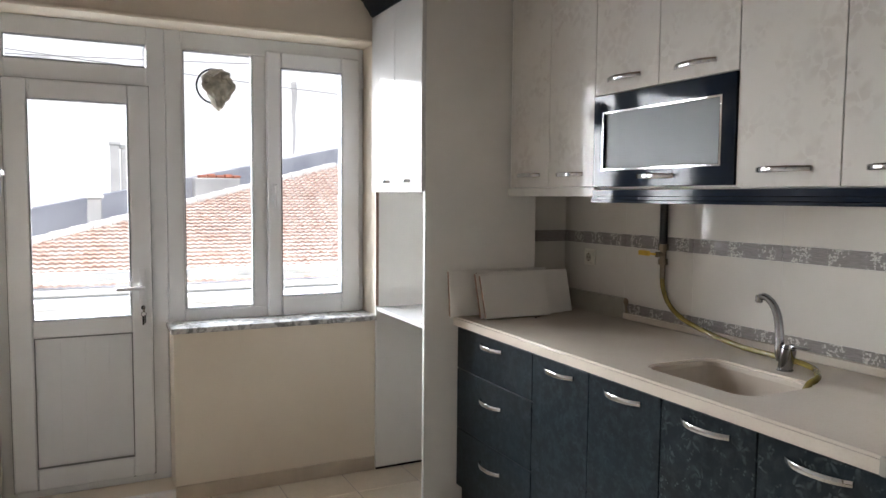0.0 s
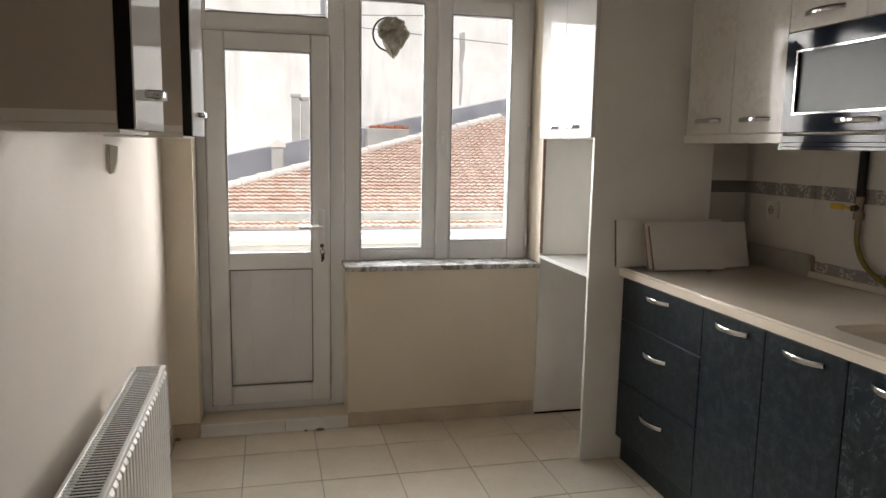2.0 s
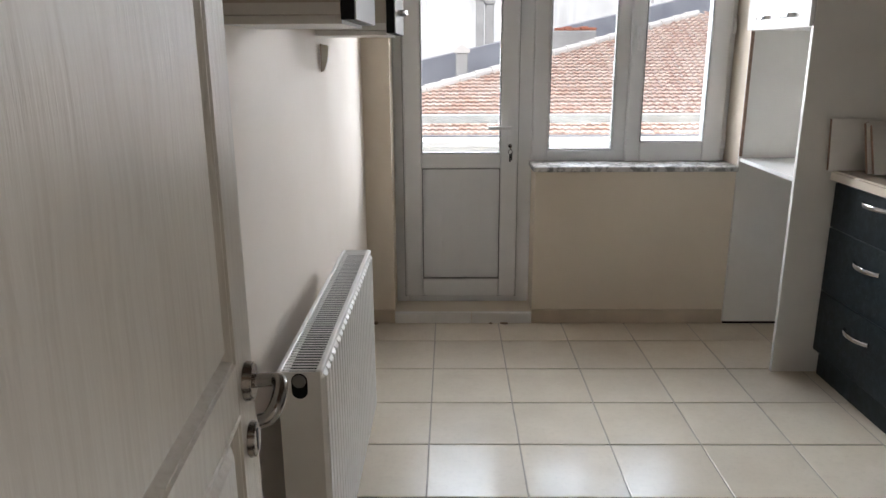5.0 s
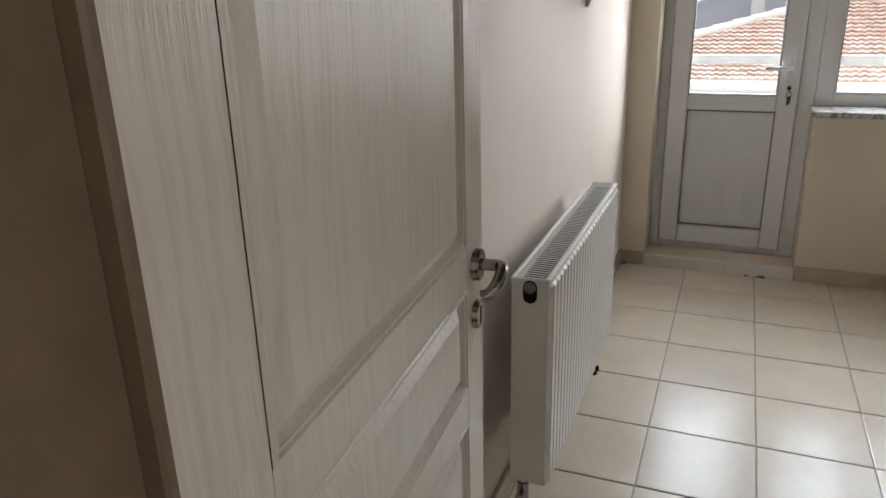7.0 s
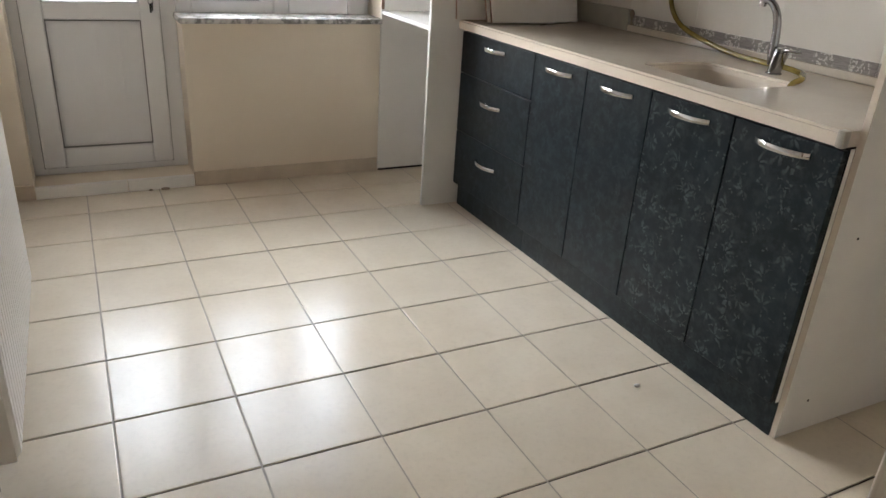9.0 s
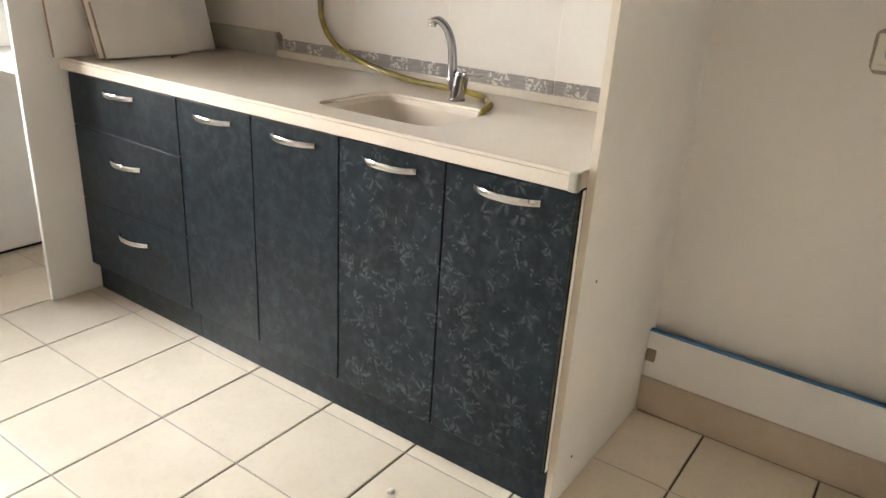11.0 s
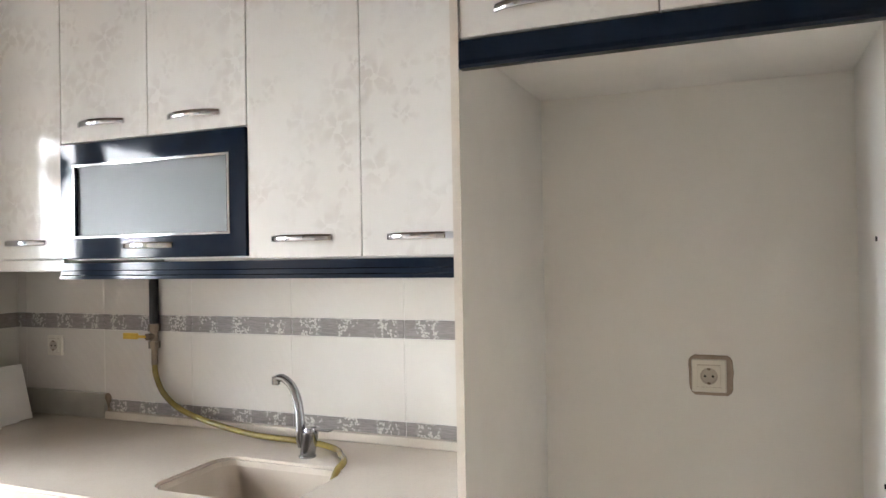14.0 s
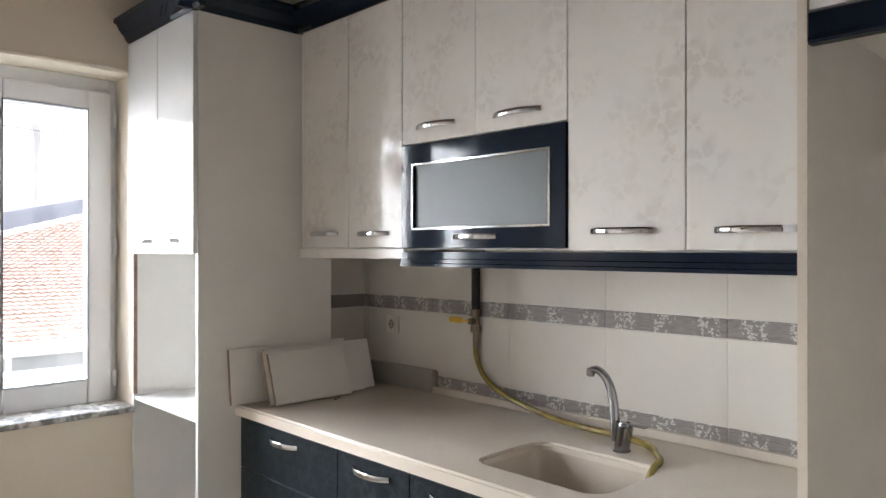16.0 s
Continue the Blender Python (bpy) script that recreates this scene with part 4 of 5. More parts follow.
for y0, y1, hy in ((-3.211, -2.823, -2.99), (-3.6, -3.214, -3.43)):
    d = part("door", bm_box((NX + 0.002, y0, 1.924), (NX + 0.02, y1, 2.356), 0.0018, 2), M_PEARL, bay)
    bow_handle(d, (NX + 0.002, hy, 1.972), (0, 1, 0), (-1, 0, 0), 0.18, 0.024)
prof = [(NX - 0.002, 1.861), (NX - 0.006, 1.867), (NX - 0.002, 1.877), (NX - 0.002, 1.916), (NX + 0.004, 1.92), (NX + 0.02, 1.92), (NX + 0.02, 1.861)]
part("moulding", bm_extrude(prof, -3.601, -2.823, "y"), M_NAVY_P, bay, "dark navy moulding over the bay")
for p in ((NX + 0.09, -2.8225, 0.62), (NX + 0.1, -2.8225, 0.11)):
    part("screw_hole", bm_cyl(p, (p[0], -2.8195, p[2]), 0.004, seg=8), M_BLACK, bay)
for p in ((2.09, -3.6035, 1.505), (2.05, -3.6035, 1.0)):
    part("screw_hole", bm_cyl((p[0], -3.6045, p[2]), (p[0], -3.601, p[2]), 0.005, seg=8), M_BLACK, bay)
for z, l in ((1.60, 0.022), (1.54, 0.014), (1.83, 0.010)):
    part("chip", bm_box((NX + 0.0108, -3.6188, z - l / 2), (NX + 0.013, -3.616, z + l / 2), 0.0008), M_EDGE, bay, "brown chip in the board's edge")
strip = thing("kick_board", (2.31, -3.2, 0.125), "white board with a blue film edge along the bay's foot", "board")
part("board", bm_box((2.304, -3.603, 0.126), (2.322, -2.823, 0.281), 0.001), M_BOARD, strip)
part("film", bm_box((2.303, -3.603, 0.2815), (2.323, -2.823, 0.287), 0.001), M_BLUE, strip, "blue protective film edge")
for y in (-2.84, -3.575):
    part("bracket", bm_box((2.292, y - 0.014, 0.185), (2.3035, y + 0.014, 0.225), 0.002), M_PLASTER, strip, "small grey bracket")

# ---- cornice along the tops ----
cornice = thing("cornice", (1.7, -1.6, 2.36), "dark navy stepped cornice on top of the kitchen units", "cornice")


def crown(face, out, s0, s1, axis):
    """The cornice's section before a face; out is -1 or +1."""
    o = out
    return bm_extrude([(face - o * 0.02, 2.361), (face, 2.361), (face + o * 0.012, 2.372), (face + o * 0.016, 2.384), (face + o * 0.040, 2.412), (face + o * 0.048, 2.430), (face + o * 0.060, 2.436), (face + o * 0.060, 2.452), (face - o * 0.02, 2.452)], s0, s1, axis)


part("moulding", crown(UX - 0.02, -1, -0.858, -0.183, "y"), M_NAVY_P, cornice)
part("moulding", crown(-0.80, -1, UX - 0.078, PX + 0.005, "x"), M_NAVY_P, cornice)
part("moulding", crown(PX, -1, -2.803, -0.803, "y"), M_NAVY_P, cornice)
part("moulding", crown(NX, -1, -3.6, -2.806, "y"), M_NAVY_P, cornice)

# ---- wall units on the west wall ----
for y0, y1 in ((-2.39, -2.05), (-1.42, -1.02)):
    u = thing("wall_unit", (-0.23, (y0 + y1) / 2, 1.44), "white wall unit with a mirror-gloss door and black edges", "cabinet", "west wall units")
    part("body", bm_box((XW + 0.001, y0, 1.452), (-0.118, y1, 2.36), 0.001), M_BODY, u, "melamine carcass, the shade of its end put into the beige")
    part("bottom_strip", bm_box((XW + 0.001, y0 - 0.001, 1.4515), (-0.119, y0, 1.472)), M_BOARD, u)
    part("door_edge", bm_box((-0.1175, y0 - 0.001, 1.442), (-0.092, y1 + 0.001, 2.36), 0.001), M_BLACK, u, "black door edge")
    d = part("door", bm_box((-0.0925, y0 + 0.001, 1.443), (-0.089, y1 - 0.001, 2.36)), M_GLOSS, u, "white high-gloss door face")
    bow_handle(d, (-0.089, y0 + 0.16, 1.508), (0, 1, 0), (1, 0, 0), 0.12, 0.024)
    part("light_rail", bm_box((XW + 0.001, y0 + 0.03, 1.436), (-0.12, y1 - 0.002, 1.451)), M_BOARD, u, "")

# ---- coat hook bracket ----
hook = thing("wall_bracket", (XW, -1.30, 1.365), "beige curved plastic bracket on the wall", "bracket")
part("plate", bm_box((XW, -1.327, 1.322), (XW + 0.004, -1.293, 1.412), 0.0015), M_GOLD, hook, "", True)
part("cover", bm_extrude([(XW + 0.003, 1.325), (XW + 0.010, 1.325), (XW + 0.022, 1.36), (XW + 0.027, 1.40), (XW + 0.022, 1.408), (XW + 0.003, 1.41)], -1.323, -1.297, "y"), M_SOCK, hook, "cream curved cover")

# ---- radiator ----
RX0, RX1, RY0, RY1, RZ0, RZ1 = -0.276, -0.178, -2.405, -1.46, 0.19, 0.752
rad = thing("radiator", (-0.245, -1.9, 0), "white panel radiator with ribbed front and top grille", "radiator")


def ribbed(x, out):
    """A front sheet with upright ribs."""
    bm = bmesh.new()
    n = 25
    step = (RY1 - RY0 - 0.03) / n
    prof = [(RY0, 0.0), (RY0 + 0.012, 0.008)]
    for k in range(n):
        a = RY0 + 0.015 + k * step
        prof += [(a, 0.008), (a + step * 0.12, 0.012), (a + step * 0.72, 0.012), (a + step * 0.84, 0.008)]
    prof += [(RY1 - 0.012, 0.008), (RY1, 0.0)]
    lo = [bm.verts.new((x + out * d, y, RZ0 + 0.012)) for y, d in prof]
    hi = [bm.verts.new((x + out * d, y, RZ1 - 0.02)) for y, d in prof]
    for a in range(len(prof) - 1):
        bm.faces.new((lo[a], lo[a + 1], hi[a + 1], hi[a]))
    bot = [bm.verts.new((x - out * 0.012, y, RZ0)) for y, d in prof]
    top = [bm.verts.new((x - out * 0.004, y, RZ1 - 0.004)) for y, d in prof]
    for a in range(len(prof) - 1):
        bm.faces.new((bot[a], bot[a + 1], lo[a + 1], lo[a]))
        bm.faces.new((hi[a], hi[a + 1], top[a + 1], top[a]))
    return bm


part("front_panel", ribbed(RX1 - 0.012, 1), M_RAD, rad, "ribbed white front")
part("back_panel", bm_box((RX0, RY0 + 0.002, RZ0), (RX0 + 0.014, RY1 - 0.002, RZ1 - 0.012), 0.004), M_RAD, rad)
for y0, y1 in ((RY0 - 0.002, RY0 + 0.002), (RY1 - 0.002, RY1 + 0.002)):
    part("end_cover", bm_box((RX0, y0, RZ0 + 0.005), (RX1 - 0.008, y1, RZ1 - 0.001), 0.0015), M_RAD, rad)
# solid black block, the shade under the slats put into its colour
part("shade_core", bm_box((RX0 + 0.016, RY0 + 0.006, RZ0 + 0.02), (RX1 - 0.022, RY1 - 0.006, RZ1 - 0.016)), M_BLACK, rad, "black block for the shade between the panels")
part("grille_frame", join(bm_box((RX0 - 0.002, RY0, RZ1 - 0.012), (RX0 + 0.008, RY1, RZ1), 0.002), bm_box((RX1 - 0.02, RY0, RZ1 - 0.014), (RX1 - 0.006, RY1, RZ1 + 0.001), 0.004, 2)), M_RAD, rad)
slat = mesh_of("slat", bm_box((RX0 + 0.007, -0.0027, RZ1 - 0.0035), (RX1 - 0.0195, 0.0027, RZ1 - 0.0025)), M_RAD)
for k in range(66):
    ob = new("slat", slat)
    ob.parent = rad
    ob.matrix_parent_inverse = rad.matrix_basis.inverted()
    ob.matrix_basis = pose(0, RY0 + 0.012 + k * (RY1 - RY0 - 0.024) / 65, 0)
bm = join(bm_cyl((-0.231, RY0 - 0.0045, 0.731), (-0.231, RY0 - 0.0015, 0.731), 0.0165, seg=24), bm_cyl((-0.231, RY0 - 0.0045, 0.708), (-0.231, RY0 - 0.0015, 0.708), 0.0165, seg=24), bm_box((-0.2475, RY0 - 0.0044, 0.708), (-0.2145, RY0 - 0.0014, 0.731)))
part("valve_hole", bm, M_BLACK, rad, "dark pill-shaped opening of the valve")
part("valve_cap", bm_cyl((-0.231, RY0 - 0.008, 0.731), (-0.231, RY0 - 0.003, 0.731), 0.0145, bevel=0.002, seg=24), M_KNOB, rad, "grey round valve cap", True)
for y in (RY0 + 0.03, RY1 + 0.02):
    part("pipe", bm_tube(smooth_points([(-0.245, y - 0.02, RZ0 + 0.01), (-0.245, y - 0.02, 0.09), (-0.243, y - 0.005, 0.05), (-0.24, y + 0.0, 0.0)]), 0.008), M_RAD, rad, "", True)
    part("valve", join(bm_cyl((-0.245, y - 0.02, 0.12), (-0.245, y - 0.02, 0.19), 0.015, bevel=0.002), bm_cyl((-0.245, y - 0.02, 0.16), (-0.245, y - 0.055, 0.16), 0.011)), M_STEEL, rad, "chrome pipe valve", True)
    part("pipe", bm_tube(smooth_points([(-0.245, y - 0.025, 0.12), (-0.262, y - 0.01, 0.08), (-0.30, y + 0.005, 0.03), (XW + 0.014, y + 0.01, 0.012)]), 0.007), M_RAD, rad, "", True)
    part("collar", bm_cyl((-0.24, y, 0.0), (-0.24, y, 0.014), 0.016, 0.011), M_BLACK, rad, "dark floor collar")

# ---- room door, standing open along the west wall ----
room_door = thing("door_2", (0.0, 0.0, 0.0), "cream wood-grain panel door standing wide open", "door", kind="structure")
A, B = Vector((-0.130, -3.698, 0)), Vector((-0.182, -2.96, 0))
ALONG = (B - A).normalized()
SIDE = Vector((ALONG.y, -ALONG.x, 0))
LEAF = Matrix((( ALONG.x, SIDE.x, 0, A.x), (ALONG.y, SIDE.y, 0, A.y), (0, 0, 1, 0), (0, 0, 0, 1)))
L0, L1, LT = 0.086, 0.836, -0.038      # hinge edge, lock edge, back face


def leaf_part(name, bm, material, parent, label="", smooth=False):
    """A part of the door, given in the leaf's own axes (along, out of the face, up)."""
    bm.transform(LEAF)
    return part(name, bm, material, parent, label, smooth)


def raised(l0, l1, z0, z1):
    """A raised field with sloping edges inside a grooved bead."""
    bm = bmesh.new()
    rings = []
    for inset, out in ((0.0, 0.0), (0.003, 0.002), (0.006, 0.002), (0.0078, -0.002), (0.010, -0.0005), (0.013, -0.0005), (0.015, -0.006), (0.018, -0.0125), (0.021, -0.0125), (0.042, -0.001), (0.0445, 0.0)):
        rings.append([bm.verts.new((a, out, b)) for a, b in ((l0 + inset, z0 + inset * 0.85), (l1 - inset, z0 + inset * 0.85), (l1 - inset, z1 - inset * 0.8), (l0 + inset, z1 - inset * 0.8))])
    for a, b in zip(rings, rings[1:]):
        for k in range(4):
            bm.faces.new((a[k], a[(k + 1) % 4], b[(k + 1) % 4], b[k]))
    bm.faces.new(rings[-1])
    return bm


PANELS = ((1.012, 1.90), (0.776, 0.947), (0.14, 0.717))
pl0, pl1 = 0.193, 0.747
frame_bm = join(bm_box((L0, LT, 0.012), (pl0, 0, 2.02), 0.002), bm_box((pl1, LT, 0.012), (L1, 0, 2.02), 0.002))
zs = [0.012, 0.14, 0.717, 0.776, 0.947, 1.012, 1.90, 2.02]
for z0, z1 in zip(zs[::2], zs[1::2]):
    frame_bm = join(frame_bm, bm_box((pl0 - 0.0005, LT, z0), (pl1 + 0.0005, -0.0002, z1), 0.0))
dleaf = leaf_part("leaf", frame_bm, M_DOORW, room_door, "cream painted door leaf with visible grain")
for z0, z1 in PANELS:
    leaf_part("panel", raised(pl0, pl1, z0, z1), M_DOORW, dleaf, "moulded door panel")
    leaf_part("back_field", bm_box((pl0, LT + 0.002, z0), (pl1, -0.02, z1)), M_DOORW, dleaf)
hy_, hz_ = 0.790, 0.972
leaf_part("rosette", bm_cyl((hy_, 0, hz_), (hy_, 0.012, hz_), 0.027, 0.025, bevel=0.002), M_STEEL, dleaf, "nickel handle rosette", True)
lev = smooth_points([(hy_, 0.008, hz_), (hy_, 0.034, hz_ + 0.001), (hy_ - 0.008, 0.046, hz_ + 0.002), (hy_ - 0.026, 0.049, hz_ - 0.002), (hy_ - 0.044, 0.046, hz_ - 0.014), (hy_ - 0.052, 0.037, hz_ - 0.026), (hy_ - 0.054, 0.026, hz_ - 0.03)])
leaf_part("lever", bm_tube(lev, lambda u: 0.0095), M_STEEL, dleaf, "nickel lever handle", True)
leaf_part("lock_rosette", join(bm_cyl((hy_, 0, 0.888), (hy_, 0.01, 0.888), 0.025, 0.023, bevel=0.002)), M_STEEL, dleaf, "nickel lock rosette", True)
leaf_part("keyhole", bm_box((hy_ - 0.004, 0.009, 0.873), (hy_ + 0.004, 0.0108, 0.903), 0.002), M_BLACK, dleaf)
leaf_part("latch", bm_box((L1 - 0.001, -0.03, 0.82), (L1 + 0.0015, -0.008, 1.02), 0.0005), M_STEEL, dleaf, "steel latch plate")
for z in (0.25, 1.78):
    leaf_part("hinge", bm_cyl((L0 - 0.006, -0.006, z - 0.04), (L0 - 0.006, -0.006, z + 0.04), 0.008, bevel=0.001), M_STEEL, dleaf, "", True)
casing = thing("door_frame", (0.18, YS, 0), "brown-edged cream casing round the doorway", "door frame", kind="structure")
part("jamb", bm_box((XW + 0.013, YS, 0), (DX0 + 0.03, YS + 0.012, DZ + 0.07), 0.003), M_JAMB, casing, "dark brown hinge jamb")
part("jamb_lining", bm_box((DX0, YS - 0.142, 0), (DX0 + 0.012, YS, DZ - 0.001), 0.001), M_JAMB, casing, "dark brown jamb lining")
part("jamb", bm_box((DX1, YS, 0), (DX1 + 0.085, YS + 0.016, DZ + 0.07), 0.003), M_DOORW, casing)
part("head", bm_box((DX0 + 0.031, YS, DZ), (DX1 - 0.001, YS + 0.016, DZ + 0.07), 0.003), M_DOORW, casing)

# ---- cloth stuffed into the round vent hole of the fixed pane ----
bundle = thing("vent_plug", (0.747, 0.02, 1.97), "crumpled grey-beige cloth stuffed in a round window vent", "cloth")
bm = bmesh.new()
bmesh.ops.create_icosphere(bm, subdivisions=5, radius=0.086)
for v in bm.verts:
    c = v.co.copy()
    n1 = noise.ridged_multi_fractal(c * 14 + Vector((4, 2, 1)), 0.9, 2.1, 4, 1.0, 2.0)
    v.co = c * (0.64 + 0.22 * n1 + 0.12 * noise.noise(c * 26))
    if c.z < 0:
        v.co.x *= 1 + c.z * 8.0
        v.co.z *= 1.5
    v.co.y *= 0.62
    v.co += Vector((0.75, -0.012, 1.985))
part("cloth", bm, M_CLOTH, bundle, "", True)
part("ring", bm_tube([Vector((0.735 + 0.083 * math.cos(a), 0.022, 1.985 + 0.083 * math.sin(a))) for a in np.linspace(0, 2 * math.pi, 41)], 0.005, 8), M_BLACK, bundle, "black vent ring", True)

# ---- outside: balcony, neighbouring roof, buildings, ground ----
solid("ground", bm_box((-150, 0.5, -9.2), (150, 400, -9.0)), M_GROUND, "pale ground far below the balcony", "ground", "structure")
balcony = thing("balcony", (0.6, 0.7, 0), "white balcony parapet with a grey metal rail", "balcony", kind="structure")
part("deck", bm_box((-2.5, 0.13, -0.2), (4.5, 1.3, -0.03)), M_CONC, balcony)
part("parapet", bm_box((-2.5, 1.18, -0.03), (4.5, 1.3, 0.755), 0.004), M_CONC, balcony)
part("coping", bm_box((-2.5, 1.14, 0.755), (4.5, 1.34, 0.798), 0.006), M_CONC, balcony)
part("rail", bm_box((-2.5, 1.21, 0.912), (4.5, 1.27, 0.972), 0.012, 2), M_RAIL, balcony, "pale square rail", True)
for x in (-1.6, 1.37, 3.2):
    part("post", bm_cyl((x, 1.24, 0.77), (x, 1.24, 0.95), 0.014), M_RAIL, balcony, "", True)

EY, EZ, SL = 12.8, -0.45, math.tan(radians(25))
house = thing("neighbour_house", (4.0, 16.0, -9.0), "neighbouring house with a terracotta tiled hip roof", "house")
part("wall", bm_box((-6, EY + 0.5, -9.0), (22, 26, EZ - 0.1)), M_OUT, house)


def hip_y(x):
    """The roof's upper edge, a line that climbs to the east."""
    return min(21.5, 14.42 + (x + 1.09) * 0.53)


def roof_mesh():
    verts, faces = [], []
    cw, ch = 0.165, 0.185
    rows_n = 59
    for r in range(rows_n):
        s0 = r * ch * math.cos(radians(25))
        for c in range(137):
            x = -7.0 + c * cw 
            y = EY + s0
            if y > hip_y(x) or y < EY:
                continue
            z = EZ + s0 * SL
            base = len(verts)
            jit = random.uniform(-0.008, 0.008)
            for yy, zz in ((0, 0.05), (ch * 0.97, 0.0)):
                for k in range(5):
                    u = k / 4
                    hgt = 0.022 * math.sin(math.pi * min(1, u * 1.45)) if u < 0.69 else -0.008
                    verts.append((x + u * cw, y + yy * 0.906, z + yy * 0.423 + zz + hgt + jit))
            for k in range(4):
                faces.append((base + k, base + k + 1, base + 6 + k, base + 5 + k))
            lip = len(verts)
            for k in range(5):
                vx, vy, vz = verts[base + k]
                verts.append((vx, vy + 0.045, vz - 0.065))
            for k in range(4):
                faces.append((lip + k, lip + k + 1, base + k + 1, base + k))
    me = bpy.data.meshes.new("roof_tiles")
    me.from_pydata(verts, [], faces)
    me.materials.append(M_ROOF)
    return me


tiles = new("roof_tiles", roof_mesh())
tiles.parent = house
tiles.matrix_parent_inverse = house.matrix_basis.inverted()
tagged(tiles, "weathered terracotta roof tiles", kind="stuff")
bm = bmesh.new()
deck_pts = [(-7, EY, EZ - 0.02), (22, EY, EZ - 0.02), (22, 21.5, EZ + (21.5 - EY) * SL - 0.02), (12.27, 21.5, EZ + (21.5 - EY) * SL - 0.02), (-4.14, EY, EZ - 0.02)]
vs = [bm.verts.new(p) for p in deck_pts[1:]]
bm.faces.new(vs)
part("roof_deck", bm, M_GREYROOF, house)
part("gutter", bm_box((-8, EY - 0.22, EZ - 0.16), (22, EY + 0.02, EZ - 0.04), 0.03, 2), M_CONC, house, "white eaves gutter")
hips = [Vector((x, hip_y(x), EZ + (hip_y(x) - EY) * SL + 0.05)) for x in np.arange(-6.4, 7.6, 0.42)]
bm = bmesh.new()
for a, b in zip(hips, hips[1:]):
    bm = join(bm, bm_cyl(a - (b - a) * 0.1, b, 0.12, 0.09, seg=10))
part("hip_cap", bm, M_MORTAR, house, "white mortared hip tiles")

# darker flat roof strip and white building behind
back = thing("white_building", (0, 30, -9.0), "tall sunlit white building behind the roof", "house")
part("wall", bm_box((-30, 30, -9), (2.5, 32, 30)), M_OUT, back)
part("wall", bm_box((2.5, 33, -9), (40, 35, 16)), M_OUT, back)
bm = bmesh.new()
p, q = Vector((-8.0, 12.64, -0.45)), Vector((11.0, 22.03, 3.75))
w, h = Vector((-0.13, 0.27, 0)), Vector((0, 0, -1.6))
quad = [bm.verts.new(v) for v in (p, q, q + h, p + h, p + w, q + w, q + w + h, p + w + h)]
for f in ((0, 1, 2, 3), (4, 5, 6, 7), (0, 1, 5, 4), (3, 2, 6, 7), (0, 3, 7, 4), (1, 2, 6, 5)):
    bm.faces.new([quad[k] for k in f])
part("flashing", bm, M_GREYROOF, back, "slanting grey flashing behind the hip tiles")


def chimney(x, y, z0, z1, w, label, m, cap):
    c = thing("chimney", (x, y, z0), label, "chimney", "chimneys")
    part("stack", bm_box((x - w, y - w, z0), (x + w, y + w, z1), 0.02), m, c)
    if cap == "gable":
        bm = bm_extrude([(x - w * 1.3, z1), (x + w * 1.3, z1), (x + w * 1.3, z1 + 0.08), (x, z1 + w * 1.3), (x - w * 1.3, z1 + 0.08)], y - w * 1.2, y + w * 1.2, "y")
        part("cap", bm, M_MORTAR, c)
    else:
        part("cap", bm_box((x - w * 1.25, y - w * 1.25, z1), (x + w * 1.25, y + w * 1.25, z1 + 0.1), 0.01), m, c)
    return c


chimney(0.37, 15.75, 0.2, 1.36, 0.16, "small white chimney with a gabled cap", M_STACK, "gable")
chimney(0.995, 20.0, -0.5, 2.92, 0.125, "tall thin white chimney stack with a square cap", M_STACK, "flat")
chimney(1.30, 20.1, -0.5, 2.83, 0.135, "thin weathered chimney stack with a square cap", M_STACK, "flat")
block = thing("roof_block", (3.55, 17.7, 0.5), "low white masonry block with red tiles stacked on top", "chimney")
part("stack", bm_box((2.93, 17.5, 0.5), (4.2, 18.3, 1.95), 0.03), M_STACK, block)
for k in range(5):
    x = 3.05 + 0.235 * k
    part("tile", bm_box((x, 17.52, 1.951), (x + 0.21, 17.95, 2.03 + 0.03 * (k % 2)), 0.02), M_BRICK, block)

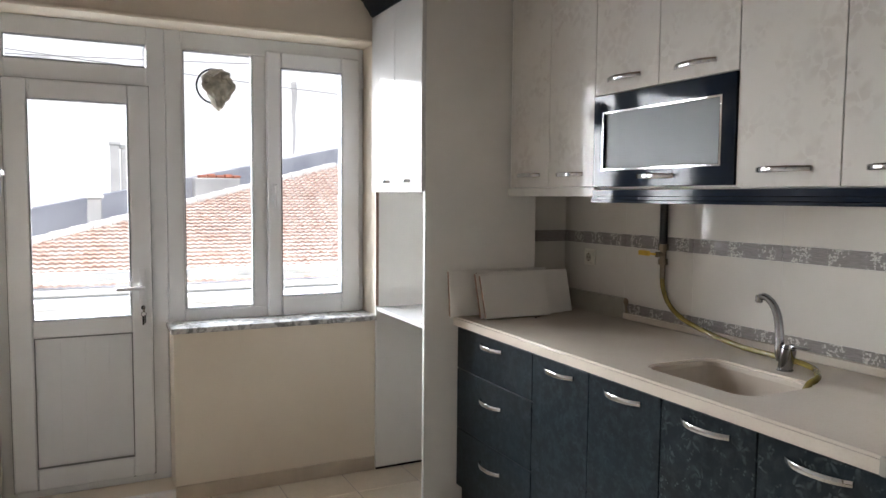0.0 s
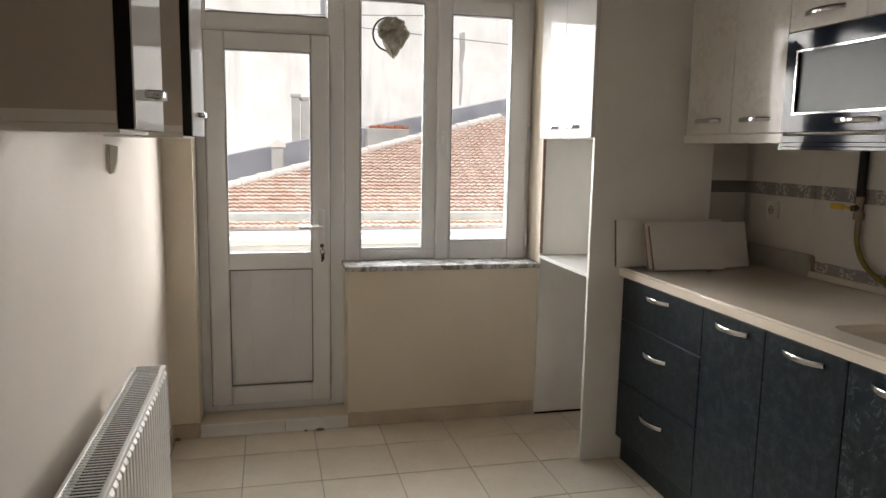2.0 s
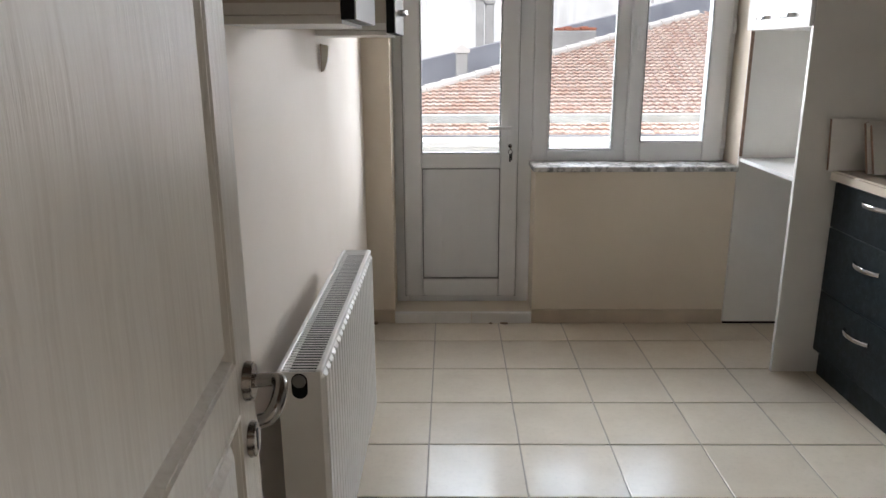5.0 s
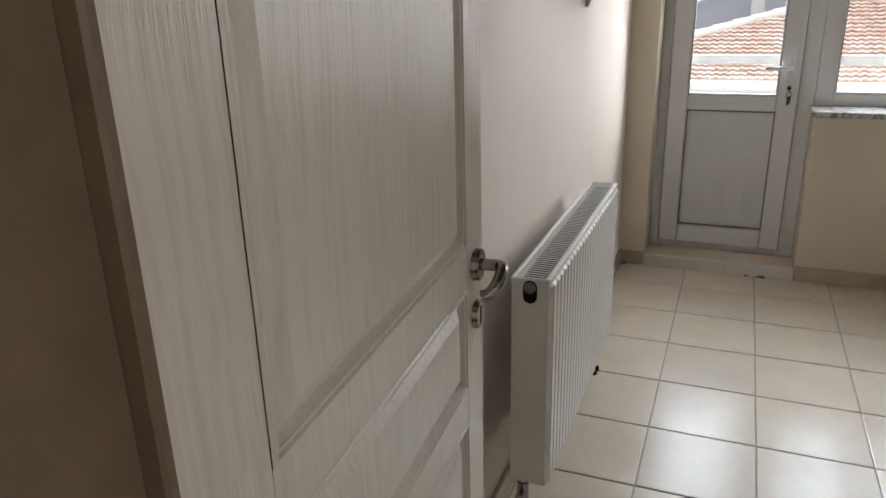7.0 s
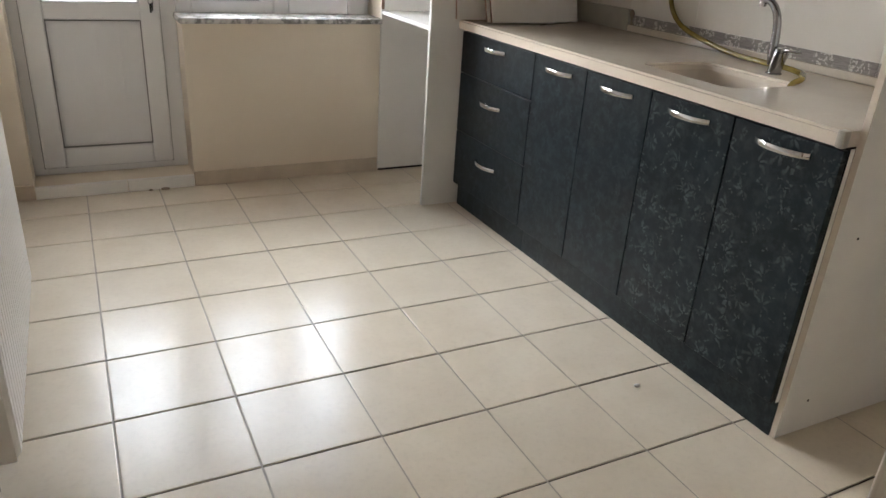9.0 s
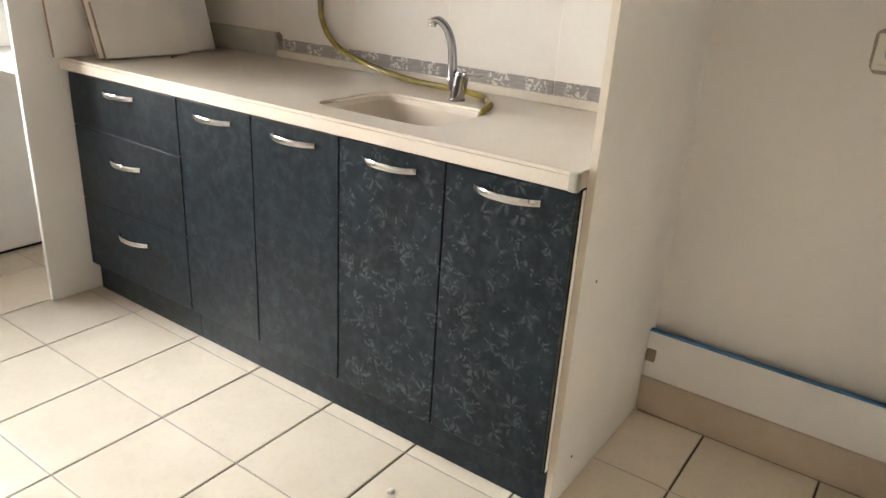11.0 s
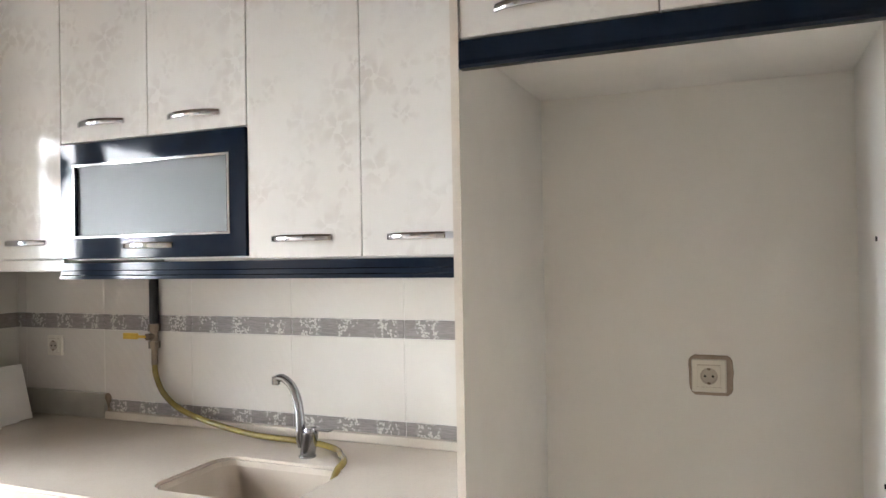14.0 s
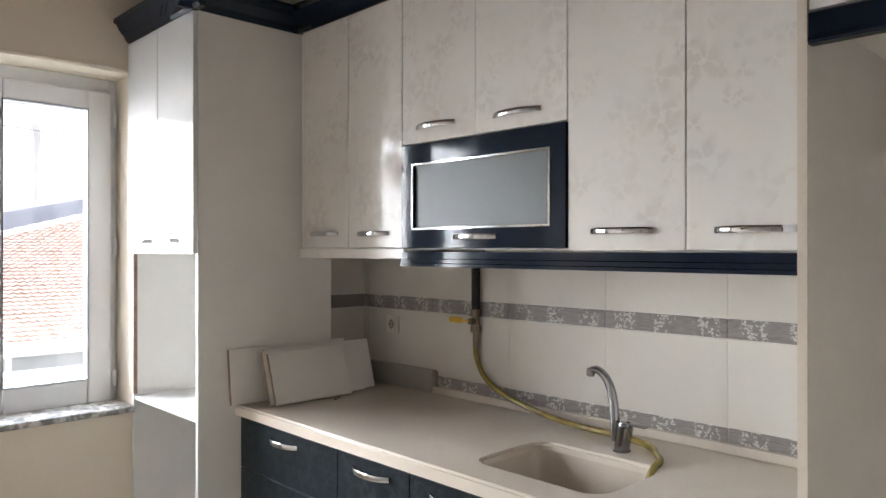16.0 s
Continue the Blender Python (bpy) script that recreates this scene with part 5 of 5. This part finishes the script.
# streaked stain down the white building, and the far roof strip before it
stain = bmesh.new()
ring_pts = [(9.68, 7.2), (9.97, 7.3), (10.02, 6.4), (9.90, 5.6), (9.93, 4.7), (9.85, 3.6), (9.74, 3.6), (9.78, 4.9), (9.70, 5.7), (9.74, 6.4)]
front = [stain.verts.new((x, 32.985, z)) for x, z in ring_pts]
rear = [stain.verts.new((x, 32.999, z)) for x, z in ring_pts]
stain.faces.new(front)
stain.faces.new(rear[::-1])
for k in range(len(ring_pts)):
    stain.faces.new((front[k - 1], front[k], rear[k], rear[k - 1]))
part("stain", stain, M_STACK, back, "grey damp streak down the white wall")
part("roof_strip", bm_extrude([(9.0, 2.2), (14.0, 2.2), (14.0, 4.45), (9.0, 3.05)], 31.5, 32.9, "y"), M_GREYROOF, back, "pale grey roof strip")

# wires across the view
for a, b in (((-16.0, 29.9, 8.1), (34.0, 29.9, 5.4)), ((-16.0, 29.8, 6.4), (34.0, 29.8, 9.2))):
    mid = ((a[0] + b[0]) / 2, a[1], (a[2] + b[2]) / 2 - 0.3)
    part("cable", bm_tube(smooth_points([a, mid, b]), 0.02, 6), M_SEAL, back, "thin dark cable strung along the wall")

# small scraps
def scrap(at, size, m, label):
    bm = bmesh.new()
    bmesh.ops.create_icosphere(bm, subdivisions=2, radius=1.0)
    for v in bm.verts:
        v.co *= 1 + 0.35 * noise.noise(v.co * 2.1 + Vector(at) * 9)
        v.co = Vector((at[0] + v.co.x * size[0], at[1] + v.co.y * size[1], at[2] + max(0.0, v.co.z + 0.6) * size[2]))
    return solid("crumb", bm, m, label, "crumb")


scrap((1.50, -2.46, 0.0005), (0.012, 0.008, 0.004), M_BOARD, "small white chip lying on the floor tiles")
scrap((0.36, -0.205, 0.0005), (0.022, 0.008, 0.008), M_PLASTER, "brown crumb of mortar by the threshold")
scrap((0.29, -0.203, 0.0005), (0.010, 0.006, 0.006), M_PLASTER, "brown crumb of mortar by the threshold")
scrap((-0.315, -0.205, 0.0005), (0.014, 0.010, 0.010), M_PLASTER, "brown crumb of mortar in the corner")
scrap((1.965, -1.005, WZ + 0.0005), (0.005, 0.004, 0.003), M_BLACK, "black crumb on the worktop by the boards")
scrap((1.99, -0.99, WZ + 0.0005), (0.004, 0.003, 0.003), M_BLACK, "black crumb on the worktop by the boards")
scrap((-0.234, -1.42, 0.0005), (0.013, 0.010, 0.02), M_BLACK, "dark scrap on the floor at the radiator pipe")

# grime along the foot of the baseboard in the fridge bay
bm = bm_tube(smooth_points([(2.297, -3.595, 0.002), (2.298, -3.4, 0.0015), (2.2985, -3.1, 0.001), (2.298, -2.83, 0.002)]), lambda u: 0.0045 - 0.003 * u * (1 - u) * 4, 6)
solid("grime_line", bm, M_PLASTER, "dark grime along the foot of the baseboard", "trim", "structure")
